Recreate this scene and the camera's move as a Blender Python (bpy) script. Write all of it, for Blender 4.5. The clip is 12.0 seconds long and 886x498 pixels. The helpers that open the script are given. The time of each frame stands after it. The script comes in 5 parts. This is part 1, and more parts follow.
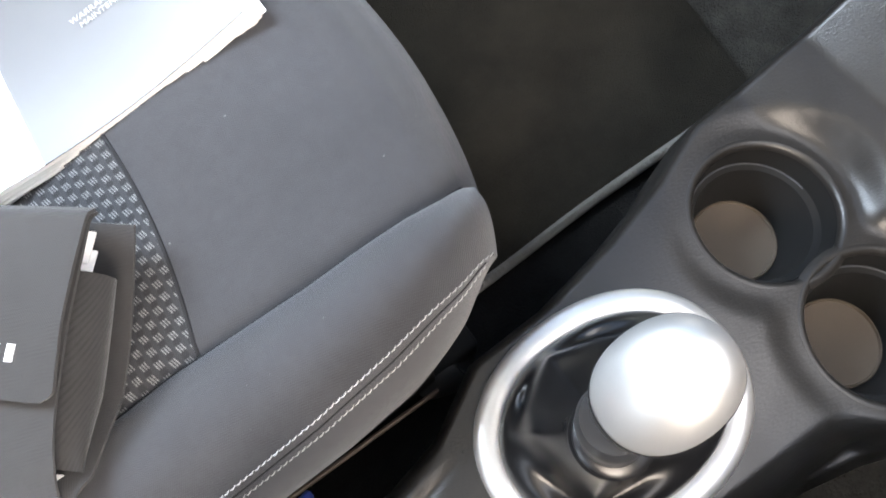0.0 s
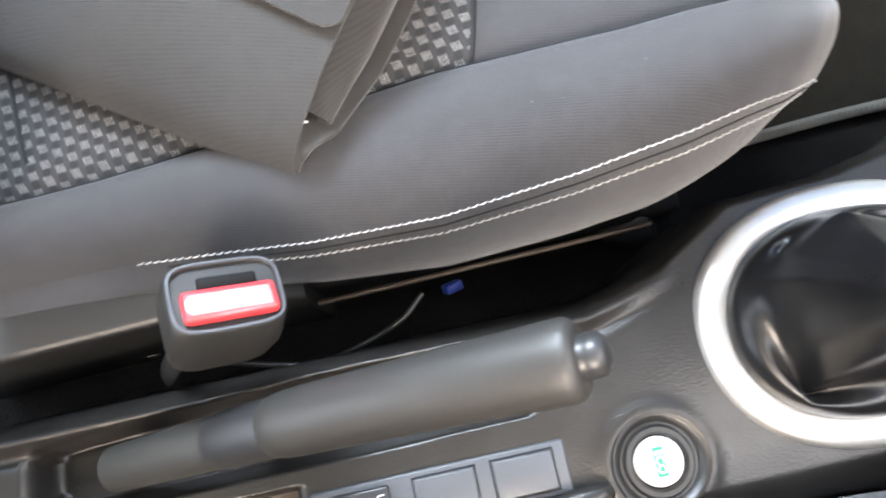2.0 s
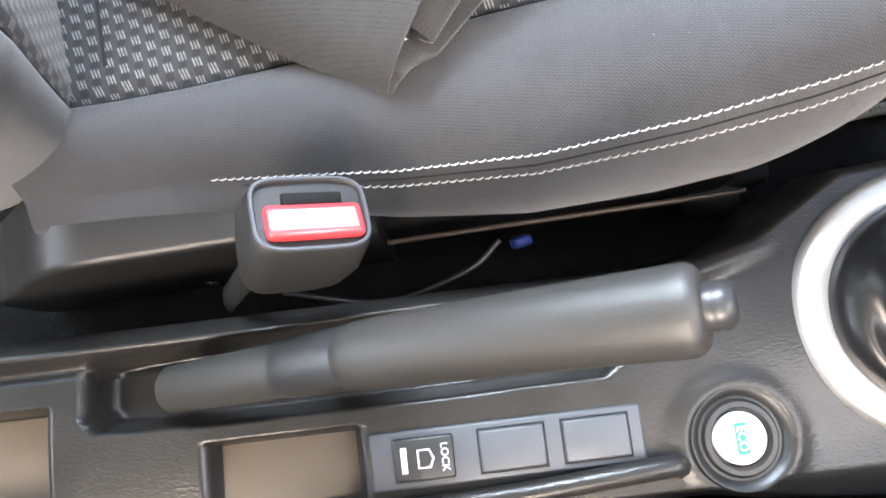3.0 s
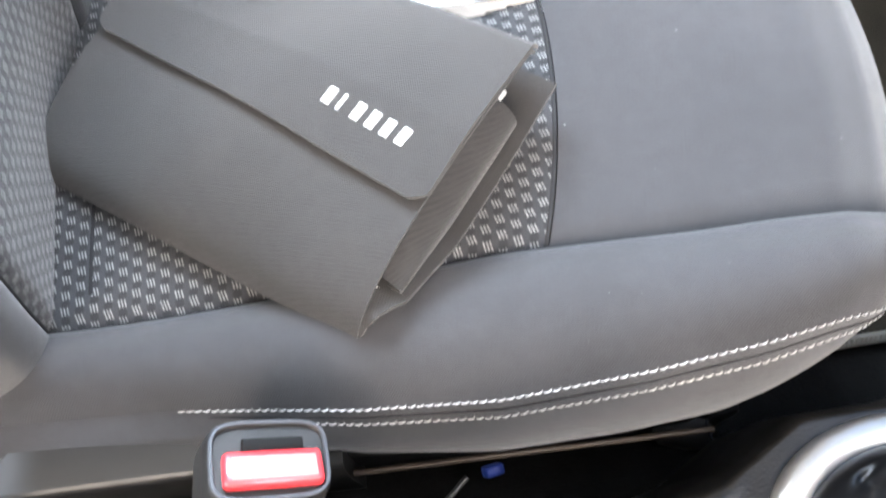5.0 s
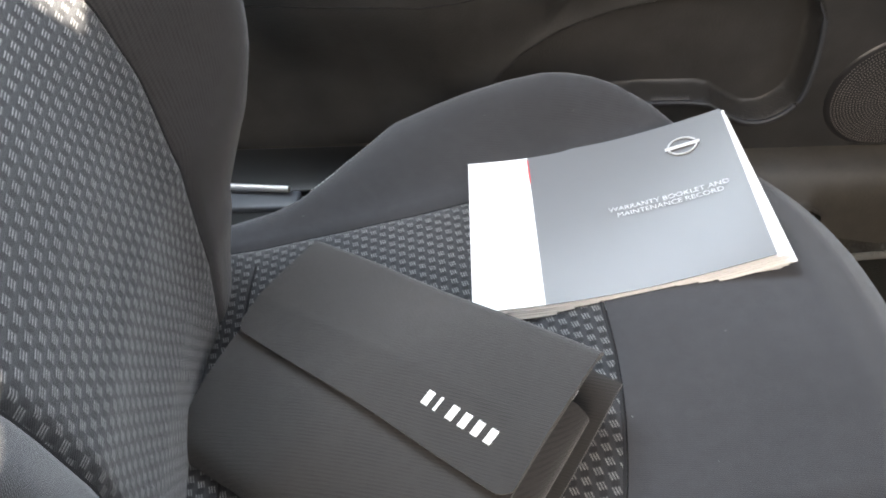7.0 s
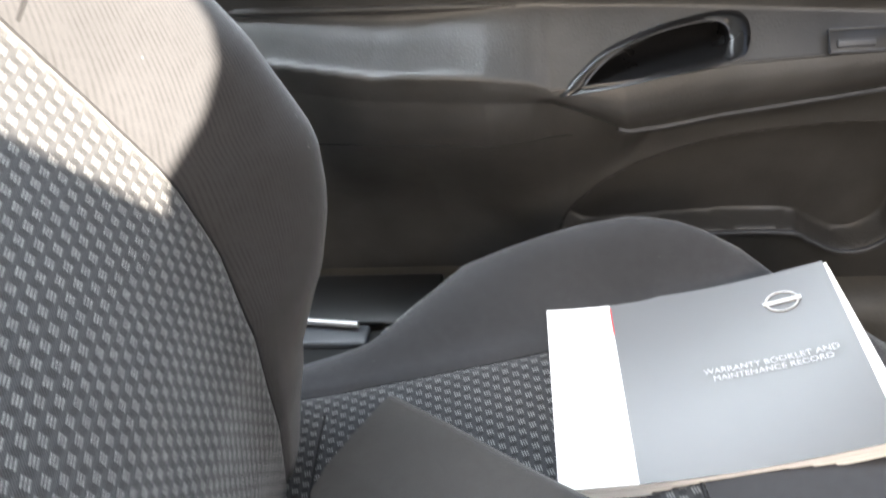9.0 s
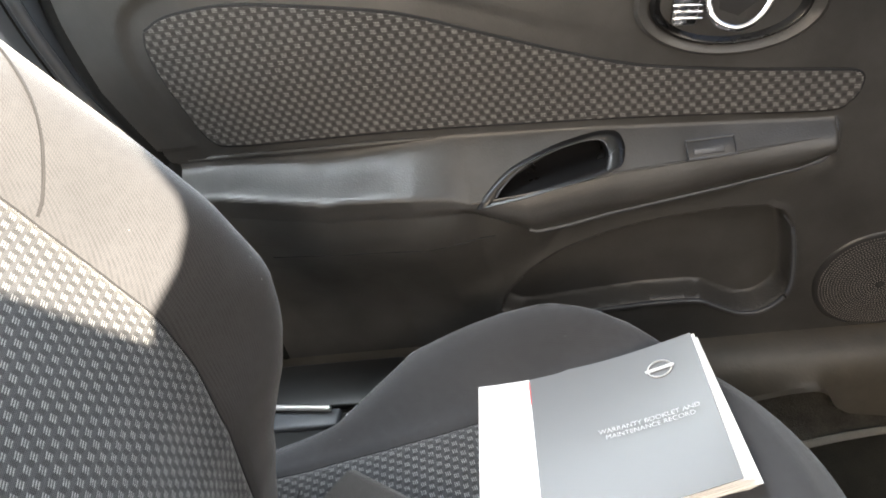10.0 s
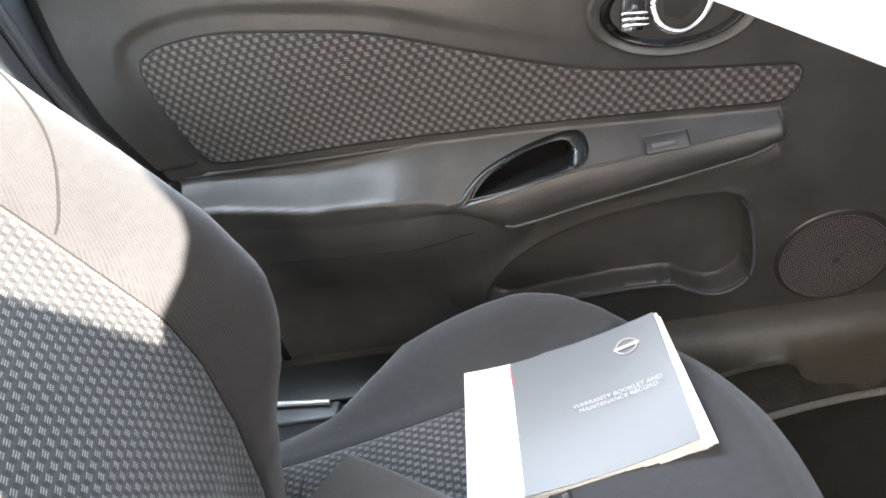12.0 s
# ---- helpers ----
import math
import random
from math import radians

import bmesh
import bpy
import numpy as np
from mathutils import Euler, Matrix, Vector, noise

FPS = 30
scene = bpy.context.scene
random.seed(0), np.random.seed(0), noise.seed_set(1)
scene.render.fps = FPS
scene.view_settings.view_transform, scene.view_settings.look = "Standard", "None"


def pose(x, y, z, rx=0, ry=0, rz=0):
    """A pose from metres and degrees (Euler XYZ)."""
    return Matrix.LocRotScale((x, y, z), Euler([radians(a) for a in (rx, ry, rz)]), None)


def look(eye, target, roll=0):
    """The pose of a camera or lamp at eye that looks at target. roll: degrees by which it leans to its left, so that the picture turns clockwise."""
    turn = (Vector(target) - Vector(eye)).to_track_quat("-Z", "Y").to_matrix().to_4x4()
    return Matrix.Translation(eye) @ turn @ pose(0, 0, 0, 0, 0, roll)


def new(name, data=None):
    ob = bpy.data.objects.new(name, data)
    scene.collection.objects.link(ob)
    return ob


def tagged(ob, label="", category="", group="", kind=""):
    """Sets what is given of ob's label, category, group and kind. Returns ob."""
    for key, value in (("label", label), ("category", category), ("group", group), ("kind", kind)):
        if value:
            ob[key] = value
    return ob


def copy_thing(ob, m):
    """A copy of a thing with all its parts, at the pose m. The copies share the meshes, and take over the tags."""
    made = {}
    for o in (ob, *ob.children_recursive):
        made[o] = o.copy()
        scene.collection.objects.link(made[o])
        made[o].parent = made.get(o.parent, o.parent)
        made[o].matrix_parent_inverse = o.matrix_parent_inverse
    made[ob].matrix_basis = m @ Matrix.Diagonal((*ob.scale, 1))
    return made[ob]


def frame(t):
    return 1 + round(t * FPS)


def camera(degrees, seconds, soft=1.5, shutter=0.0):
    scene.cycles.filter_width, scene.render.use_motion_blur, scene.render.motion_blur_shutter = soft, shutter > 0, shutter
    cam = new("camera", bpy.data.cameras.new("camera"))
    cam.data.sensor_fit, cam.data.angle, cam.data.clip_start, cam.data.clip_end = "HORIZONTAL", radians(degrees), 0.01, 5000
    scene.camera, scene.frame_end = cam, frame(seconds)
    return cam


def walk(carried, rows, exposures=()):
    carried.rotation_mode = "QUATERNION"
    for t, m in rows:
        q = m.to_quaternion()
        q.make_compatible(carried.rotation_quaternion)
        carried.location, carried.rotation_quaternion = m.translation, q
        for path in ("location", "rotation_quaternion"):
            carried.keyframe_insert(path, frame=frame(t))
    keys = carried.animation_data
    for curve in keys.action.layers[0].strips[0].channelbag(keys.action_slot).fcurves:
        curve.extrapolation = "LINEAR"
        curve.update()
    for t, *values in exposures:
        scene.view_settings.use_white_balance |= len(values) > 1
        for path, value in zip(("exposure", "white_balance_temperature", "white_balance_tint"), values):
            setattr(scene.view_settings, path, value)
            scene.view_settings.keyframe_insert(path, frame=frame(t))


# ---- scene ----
cam = camera(64.7, 12.0, soft=1.8, shutter=0.3)
PATH = [
    (0, (0.348, -0.298, 0.752), (0.589, 0.267, -1.151), -5.3),
    (0.5, (0.34, -0.299, 0.738), (0.502, 0.186, -1.195), -7.0),
    (0.8, (0.321, -0.322, 0.719), (0.493, 0.147, -1.218), -0.9),
    (1, (0.314, -0.324, 0.712), (0.497, 0.085, -1.237), 4.0),
    (1.5, (0.276, -0.325, 0.712), (0.448, 0.1, -1.235), 7.9),
    (2, (0.207, -0.333, 0.681), (0.247, 0.066, -1.278), -0.5),
    (2.5, (0.187, -0.335, 0.664), (0.158, 0.031, -1.302), -7.8),
    (2.7, (0.179, -0.341, 0.66), (0.136, -0.015, -1.313), -9.3),
    (4.3, (0.175, -0.347, 0.651), (0.114, 0.05, -1.309), -8.5),
    (4.5, (0.178, -0.34, 0.648), (0.13, 0.189, -1.281), -4.9),
    (5, (0.188, -0.321, 0.673), (0.173, 0.515, -1.144), -0.4),
    (5.5, (0.182, -0.306, 0.711), (0.166, 0.711, -1.011), 3.1),
    (6, (0.181, -0.289, 0.724), (0.036, 0.866, -0.903), -3.9),
    (6.5, (0.22, -0.318, 0.769), (-0.017, 1.018, -0.7), -8.8),
    (6.7, (0.205, -0.322, 0.763), (-0.006, 1.031, -0.694), -7.6),
    (8.3, (0.158, -0.288, 0.731), (-0.148, 0.971, -0.793), -9.1),
    (8.5, (0.158, -0.283, 0.736), (-0.164, 1.046, -0.724), -9.0),
    (9, (0.162, -0.258, 0.782), (-0.201, 1.217, -0.518), -10.6),
    (9.5, (0.21, -0.307, 0.843), (-0.268, 1.236, -0.336), -12.2),
    (10, (0.259, -0.322, 0.876), (-0.132, 1.256, -0.289), -15.0),
    (10.5, (0.264, -0.336, 0.889), (-0.22, 1.132, -0.38), -18.7),
    (11, (0.298, -0.345, 0.909), (-0.042, 1.259, -0.235), -18.1),
    (11.5, (0.288, -0.367, 0.9), (-0.091, 1.228, -0.246), -16.5),
    (12, (0.292, -0.371, 0.9), (-0.106, 1.213, -0.254), -18.0),
]
EXPOSURES = [(0.0, 4.10, 6600, 13), (1.5, 4.32, 6750, 13), (2.0, 4.58, 6750, 13), (2.7, 4.75, 6700, 13), (4.5, 4.70, 6550, 13), (5.5, 4.27, 6700, 13), (6.0, 3.45, 6850, 13), (6.4, 3.22, 6900, 13), (8.3, 3.65, 6700, 13), (9.0, 3.45, 7000, 13), (9.5, 3.33, 7250, 12), (10.5, 3.40, 7250, 12), (11.0, 3.65, 7050, 13), (12.0, 3.55, 6800, 13)]
walk(cam, [(t, look(eye, target, roll)) for t, eye, target, roll in PATH], EXPOSURES)

# ---------------------------------------------------------------- world, sun, window light
TO_SUN = Vector((1.0, -1.0, 0.40)).normalized()
world = bpy.data.worlds.new("sky")
scene.world = world
world.use_nodes = True
sky = world.node_tree.nodes.new("ShaderNodeTexSky")
sky.sky_type, sky.sun_disc = "NISHITA", False
sky.sun_elevation, sky.sun_rotation = math.asin(TO_SUN.z), math.atan2(TO_SUN.x, TO_SUN.y)
world.node_tree.links.new(sky.outputs[0], world.node_tree.nodes["Background"].inputs[0])
world.node_tree.nodes["Background"].inputs[1].default_value = 0.055

sun = new("sun", bpy.data.lights.new("sun", "SUN"))
sun.data.energy, sun.data.angle, sun.data.color = 4.9, radians(0.3), (1.0, 0.94, 0.82)
sun.matrix_world = look((0, 0, 3), Vector((0, 0, 3)) - TO_SUN)


def window_light(name, eye, target, w, h, power, color=(0.9, 0.95, 1.0)):
    ob = new(name, bpy.data.lights.new(name, "AREA"))
    ob.data.shape, ob.data.size, ob.data.size_y = "RECTANGLE", w, h
    ob.data.energy, ob.data.color = power, color
    ob.matrix_world = look(eye, target)
    return ob


window_light("windscreen_daylight", (0.92, -0.40, 1.14), (0.50, 0.10, 0.30), 0.9, 0.40, 0.55, (1.0, 0.96, 0.90))
window_light("driver_window_daylight", (0.04, -1.09, 1.10), (0.20, -0.1, 0.40), 0.9, 0.40, 3.0, (1.0, 0.88, 0.74))
window_light("passenger_window_daylight", (-0.10, 0.415, 1.02), (0.06, -0.2, 0.45), 0.8, 0.30, 2.8, (0.72, 0.86, 1.0))
window_light("rear_window_daylight", (-1.5, -0.36, 1.05), (0, -0.36, 0.6), 1.1, 0.35, 0.7)

# ---------------------------------------------------------------- materials


def nodes_of(name):
    m = bpy.data.materials.new(name)
    m.use_nodes = True
    nt = m.node_tree
    return m, nt, nt.nodes["Principled BSDF"]


def add(nt, kind, **props):
    n = nt.nodes.new(kind)
    for k, v in props.items():
        if k == "op":
            n.operation = v
        elif k == "ins":
            for i, x in v.items():
                n.inputs[i].default_value = x
    return n


def math_node(nt, op, a, b=None):
    n = nt.nodes.new("ShaderNodeMath")
    n.operation = op
    for i, v in enumerate((a, b)):
        if v is None:
            continue
        if isinstance(v, (int, float)):
            n.inputs[i].default_value = v
        else:
            nt.links.new(v, n.inputs[i])
    return n.outputs[0]


def mixed(nt, fac, a, b):
    n = nt.nodes.new("ShaderNodeMix")
    n.data_type = "RGBA"
    nt.links.new(fac, n.inputs[0])
    for i, v in ((6, a), (7, b)):
        if isinstance(v, tuple):
            n.inputs[i].default_value = (*v, 1)
        else:
            nt.links.new(v, n.inputs[i])
    return n.outputs[2]


def ramp(nt, fac, lo, hi):
    n = nt.nodes.new("ShaderNodeMapRange")
    nt.links.new(fac, n.inputs[0])
    n.inputs[1].default_value, n.inputs[2].default_value = lo, hi
    return n.outputs[0]


def noise_out(nt, scale, detail=4.0, vec=None, rough=0.6):
    n = nt.nodes.new("ShaderNodeTexNoise")
    n.inputs["Scale"].default_value, n.inputs["Detail"].default_value, n.inputs["Roughness"].default_value = scale, detail, rough
    if vec is None:
        vec = nt.nodes.new("ShaderNodeTexCoord").outputs["Object"]
    nt.links.new(vec, n.inputs["Vector"])
    return n.outputs["Fac"]


def bumped(nt, bsdf, height, strength, dist):
    b = nt.nodes.new("ShaderNodeBump")
    b.inputs["Strength"].default_value, b.inputs["Distance"].default_value = strength, dist
    nt.links.new(height, b.inputs["Height"])
    nt.links.new(b.outputs[0], bsdf.inputs["Normal"])


def surface(name, color, rough, vary=0.25, grain=900.0, relief=0.2, depth=0.0006, metal=0.0, spec=0.5, blotch=9.0, coat=0.0, uneven=0.16):
    """A plain surface: large blotches, fine grain, a little relief."""
    m, nt, b = nodes_of(name)
    big, fine = noise_out(nt, blotch), noise_out(nt, grain, 2.0)
    fac = math_node(nt, "ADD", math_node(nt, "MULTIPLY", ramp(nt, big, 0.3, 0.7), 0.6), math_node(nt, "MULTIPLY", fine, 0.4))
    lo, hi = tuple(c * (1 - vary) for c in color), tuple(min(1, c * (1 + vary)) for c in color)
    nt.links.new(mixed(nt, fac, lo, hi), b.inputs["Base Color"])
    nt.links.new(math_node(nt, "ADD", math_node(nt, "MULTIPLY", big, uneven), rough - uneven / 2), b.inputs["Roughness"])
    b.inputs["Metallic"].default_value, b.inputs["Specular IOR Level"].default_value = metal, spec
    b.inputs["Coat Weight"].default_value = coat
    bumped(nt, b, fine, relief, depth)
    return m


def grained(name, color, rough, cell=420.0, relief=0.5, spec=0.5, stretch=(1.0, 1.0, 1.0)):
    """Moulded plastic or leather with a pebbled grain."""
    m, nt, b = nodes_of(name)
    v = nt.nodes.new("ShaderNodeTexVoronoi")
    v.feature = "SMOOTH_F1"
    v.inputs["Scale"].default_value = cell
    drawn = nt.nodes.new("ShaderNodeVectorMath")
    drawn.operation = "MULTIPLY"
    drawn.inputs[1].default_value = stretch
    nt.links.new(nt.nodes.new("ShaderNodeTexCoord").outputs["Object"], drawn.inputs[0])
    nt.links.new(drawn.outputs[0], v.inputs["Vector"])
    big = noise_out(nt, 14.0)
    lo, hi = tuple(c * 0.75 for c in color), tuple(c * 1.25 for c in color)
    nt.links.new(mixed(nt, ramp(nt, big, 0.3, 0.7), lo, hi), b.inputs["Base Color"])
    nt.links.new(math_node(nt, "ADD", math_node(nt, "MULTIPLY", noise_out(nt, 40.0), 0.2), rough - 0.1), b.inputs["Roughness"])
    b.inputs["Specular IOR Level"].default_value = spec
    bumped(nt, b, v.outputs["Distance"], relief, 0.0008)
    return m


def weave(name, color, light=None, pitch_u=0.0085, pitch_v=0.008, fleck=0.0, rib=0.0):
    """Woven seat cloth, with groups of three pale dashes in offset columns where light is given. Coordinates are metres along the cloth."""
    m, nt, b = nodes_of(name)
    uv = nt.nodes.new("ShaderNodeTexCoord").outputs["UV"]
    sep = nt.nodes.new("ShaderNodeSeparateXYZ")
    nt.links.new(uv, sep.inputs[0])
    u, v = sep.outputs[0], sep.outputs[1]
    wu = math_node(nt, "SINE", math_node(nt, "MULTIPLY", u, 2 * math.pi / 0.0016))
    wv = math_node(nt, "SINE", math_node(nt, "MULTIPLY", v, 2 * math.pi / 0.0016))
    threads = math_node(nt, "MULTIPLY", wu, wv)
    obj = nt.nodes.new("ShaderNodeTexCoord").outputs["Object"]
    big, fine = noise_out(nt, 7.0, vec=obj), noise_out(nt, 1500.0, 2.0, vec=obj)
    fac = math_node(nt, "ADD", math_node(nt, "MULTIPLY", ramp(nt, big, 0.3, 0.7), 0.5), math_node(nt, "MULTIPLY", fine, 0.5))
    lo, hi = tuple(c * 0.55 for c in color), tuple(c * 1.5 for c in color)
    fac = math_node(nt, "ADD", math_node(nt, "MULTIPLY", fac, 0.75), math_node(nt, "MULTIPLY", math_node(nt, "ADD", threads, 1.0), 0.24))
    col = mixed(nt, fac, lo, hi)
    height = math_node(nt, "ADD", math_node(nt, "MULTIPLY", threads, 0.5), fine)
    if light:
        cu = math_node(nt, "DIVIDE", u, pitch_u)
        odd = math_node(nt, "MULTIPLY", math_node(nt, "MODULO", math_node(nt, "FLOOR", math_node(nt, "ADD", cu, 1000.0)), 2.0), 0.5)
        fv = math_node(nt, "FRACT", math_node(nt, "ADD", math_node(nt, "ADD", math_node(nt, "DIVIDE", v, pitch_v), odd), 100.0))
        dv = math_node(nt, "SUBTRACT", fv, 0.5)
        fu = math_node(nt, "FRACT", math_node(nt, "ADD", cu, 1000.0))
        lean = math_node(nt, "ADD", math_node(nt, "SUBTRACT", fu, 0.5), math_node(nt, "MULTIPLY", dv, 0.28))
        in_u = math_node(nt, "SUBTRACT", 1.0, ramp(nt, math_node(nt, "ABSOLUTE", lean), 0.30, 0.37))
        in_v = math_node(nt, "SUBTRACT", 1.0, ramp(nt, math_node(nt, "ABSOLUTE", dv), 0.21, 0.31))
        dash = ramp(nt, math_node(nt, "SINE", math_node(nt, "MULTIPLY", math_node(nt, "ADD", lean, 0.055), 2 * math.pi / 0.22)), -0.5, 0.9)
        group = math_node(nt, "MULTIPLY", in_u, in_v)
        mask = math_node(nt, "MULTIPLY", group, dash)
        mask = math_node(nt, "MULTIPLY", mask, ramp(nt, noise_out(nt, 420.0, vec=obj), 0.15, 0.6))
        # dark ovals between the pale groups
        gv = math_node(nt, "ABSOLUTE", math_node(nt, "SUBTRACT", math_node(nt, "FRACT", math_node(nt, "ADD", fv, 0.5)), 0.5))
        oval = math_node(nt, "ADD", math_node(nt, "POWER", math_node(nt, "ABSOLUTE", math_node(nt, "SUBTRACT", fu, 0.5)), 2.0), math_node(nt, "POWER", gv, 2.0))
        col = mixed(nt, math_node(nt, "SUBTRACT", 1.0, ramp(nt, oval, 0.05, 0.14)), col, tuple(c * 0.66 for c in color))
        col = mixed(nt, mask, col, light)
        height = math_node(nt, "ADD", height, math_node(nt, "MULTIPLY", group, 1.2))
    if fleck:
        spot = math_node(nt, "GREATER_THAN", noise_out(nt, 260.0, 1.0, vec=obj), fleck)
        col = mixed(nt, spot, col, (0.14, 0.14, 0.14))
    if rib:
        wander = math_node(nt, "MULTIPLY", noise_out(nt, 30.0, vec=obj), 3.0)
        ribs = ramp(nt, math_node(nt, "SINE", math_node(nt, "ADD", math_node(nt, "MULTIPLY", math_node(nt, "ADD", v, math_node(nt, "MULTIPLY", u, 0.25)), 2 * math.pi / rib), wander)), -0.9, 0.4)
        broken = math_node(nt, "MULTIPLY", math_node(nt, "SUBTRACT", 1.0, ribs), ramp(nt, noise_out(nt, 110.0, vec=obj), 0.3, 0.6))
        col = mixed(nt, math_node(nt, "MULTIPLY", broken, 0.5), col, tuple(c * 0.5 for c in color))
        height = math_node(nt, "SUBTRACT", height, math_node(nt, "MULTIPLY", broken, 0.3))
    nt.links.new(col, b.inputs["Base Color"])
    b.inputs["Roughness"].default_value, b.inputs["Specular IOR Level"].default_value = 0.92, 0.25
    b.inputs["Sheen Weight"].default_value, b.inputs["Sheen Roughness"].default_value = 0.25, 0.5
    bumped(nt, b, height, 0.35, 0.0006)
    return m


CLOTH = weave("plain_cloth", (0.035, 0.0355, 0.039), fleck=0.81, rib=0.0014)
PATTERN = weave("patterned_cloth", (0.028, 0.029, 0.032), (0.24, 0.24, 0.24), 0.0082, 0.0094)
DOOR_PATTERN = weave("door_cloth", (0.042, 0.040, 0.039), (0.27, 0.265, 0.26), 0.0067, 0.0112)
SEAM = surface("seam_dark", (0.012, 0.012, 0.014), 0.9)
THREAD = surface("pale_thread", (0.52, 0.52, 0.51), 0.7, grain=2500.0, relief=0.6)
DOOR_PLASTIC = grained("door_plastic", (0.046, 0.045, 0.044), 0.40, 520.0, 0.25)
CONSOLE = grained("console_plastic", (0.0170, 0.0158, 0.0146), 0.32, 900.0, 0.20, spec=0.40, stretch=(0.45, 1.0, 1.0))
SMOOTH = surface("smooth_black_plastic", (0.022, 0.022, 0.023), 0.38, relief=0.05)
# black plastic, darkened further for the shade on the seat valance
VALANCE = surface("valance_plastic", (0.012, 0.012, 0.012), 0.42, relief=0.05)
GREY_PLASTIC = surface("grey_plastic", (0.058, 0.062, 0.070), 0.45, relief=0.08)
GLOSS = surface("gloss_black_plastic", (0.006, 0.006, 0.0065), 0.28, relief=0.0, spec=0.45)
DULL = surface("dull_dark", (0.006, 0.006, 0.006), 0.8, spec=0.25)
SILVER = surface("satin_silver", (0.60, 0.59, 0.57), 0.36, vary=0.05, relief=0.04, metal=0.75)
KNOB_CAP = surface("knob_silver", (0.60, 0.595, 0.58), 0.44, vary=0.05, relief=0.04, metal=0.85)
CHROME = surface("chrome", (0.85, 0.85, 0.86), 0.12, vary=0.03, relief=0.0, metal=1.0)
LEATHER = surface("boot_leather", (0.005, 0.005, 0.0055), 0.30, vary=0.2, spec=0.5, grain=1100.0, relief=0.2, depth=0.0004, blotch=25.0)
SLEEVE = surface("handbrake_sleeve", (0.030, 0.029, 0.027), 0.42, relief=0.1)
RUBBER = surface("handbrake_skin", (0.026, 0.0245, 0.0225), 0.48, relief=0.15)
CARPET = surface("carpet", (0.055, 0.051, 0.044), 0.98, vary=0.6, grain=420.0, relief=1.0, depth=0.003, blotch=30.0, spec=0.1)
# carpet in a near-black colour that holds the shade beside the seat
SHADED_FELT = surface("shaded_tunnel_felt", (0.010, 0.0095, 0.009), 0.98, vary=0.5, grain=420.0, relief=1.0, depth=0.002, blotch=30.0, spec=0.1)
BUCKLE = surface("buckle_plastic", (0.017, 0.016, 0.015), 0.50, vary=0.35, grain=1400.0, relief=0.3)
PRINT_RED = surface("button_print_red", (0.86, 0.20, 0.18), 0.4, vary=0.05)
PALE_RED = surface("button_face_plastic", (0.92, 0.26, 0.235), 0.28, vary=0.05, relief=0.02, coat=0.6)
MAT = surface("mat_carpet", (0.021, 0.0185, 0.0145), 0.98, vary=0.5, grain=600.0, relief=1.0, depth=0.002, blotch=12.0, spec=0.1)
BINDING = surface("mat_binding", (0.17, 0.16, 0.14), 0.9, grain=800.0, relief=0.6)
POUCH = weave("pouch_cloth", (0.031, 0.0300, 0.0300), rib=0.0020)
POUCH_IN = surface("pouch_lining", (0.025, 0.024, 0.023), 0.8)
COVER = surface("booklet_grey", (0.140, 0.142, 0.146), 0.34, vary=0.03, relief=0.0, grain=1500.0, spec=0.28, uneven=0.0)
PAPER = surface("white_paper", (0.82, 0.81, 0.79), 0.6, vary=0.03, relief=0.05)
WHITE_INK = surface("white_print", (0.8, 0.8, 0.8), 0.5, vary=0.03)
TITLE_INK = surface("title_print", (0.5, 0.5, 0.5), 0.5, vary=0.03)
RED_INK = surface("red_print", (0.6, 0.03, 0.04), 0.5, vary=0.05)
RED = surface("red_button_plastic", (0.85, 0.05, 0.06), 0.3, vary=0.06, relief=0.02, coat=0.8)
GREEN = surface("green_print", (0.0, 0.26, 0.11), 0.5, vary=0.05)
BLUE = surface("blue_tag", (0.02, 0.05, 0.30), 0.5)
METAL = surface("bare_metal", (0.35, 0.33, 0.30), 0.4, metal=1.0)
ROD = surface("worn_steel_rod", (0.040, 0.028, 0.020), 0.5)
TRAY = surface("tray_pad", (0.088, 0.068, 0.050), 0.7, relief=0.2)
GRILLE_DOT = surface("grille_dot", (0.22, 0.205, 0.195), 0.6)
SILL = grained("sill_plastic", (0.062, 0.055, 0.045), 0.45, 300.0, 0.3)
PILLAR = surface("pillar_plastic", (0.040, 0.048, 0.060), 0.55, relief=0.1)
VISOR, nt, b = nodes_of("visor_cloth")
b.inputs["Base Color"].default_value, b.inputs["Roughness"].default_value = (0.85, 0.84, 0.82, 1), 0.9
trans = nt.nodes.new("ShaderNodeBsdfTranslucent")
trans.inputs[0].default_value = (0.85, 0.84, 0.82, 1)
blend = nt.nodes.new("ShaderNodeMixShader")
blend.inputs[0].default_value = 0.5
nt.links.new(b.outputs[0], blend.inputs[1])
nt.links.new(trans.outputs[0], blend.inputs[2])
nt.links.new(blend.outputs[0], nt.nodes["Material Output"].inputs[0])
HEADLINER = surface("headliner", (0.50, 0.49, 0.47), 0.95, relief=0.3)
GROUND = surface("outside_ground", (0.32, 0.31, 0.29), 0.9, blotch=0.6, grain=20.0)

# ---------------------------------------------------------------- mesh helpers


def finish(bm, name, mat, smooth=True):
    bmesh.ops.recalc_face_normals(bm, faces=bm.faces)
    me = bpy.data.meshes.new(name)
    bm.to_mesh(me)
    bm.free()
    me.materials.append(mat)
    if smooth:
        me.polygons.foreach_set("use_smooth", [True] * len(me.polygons))
        if smooth is True:
            me.set_sharp_from_angle(angle=radians(48))
    return me


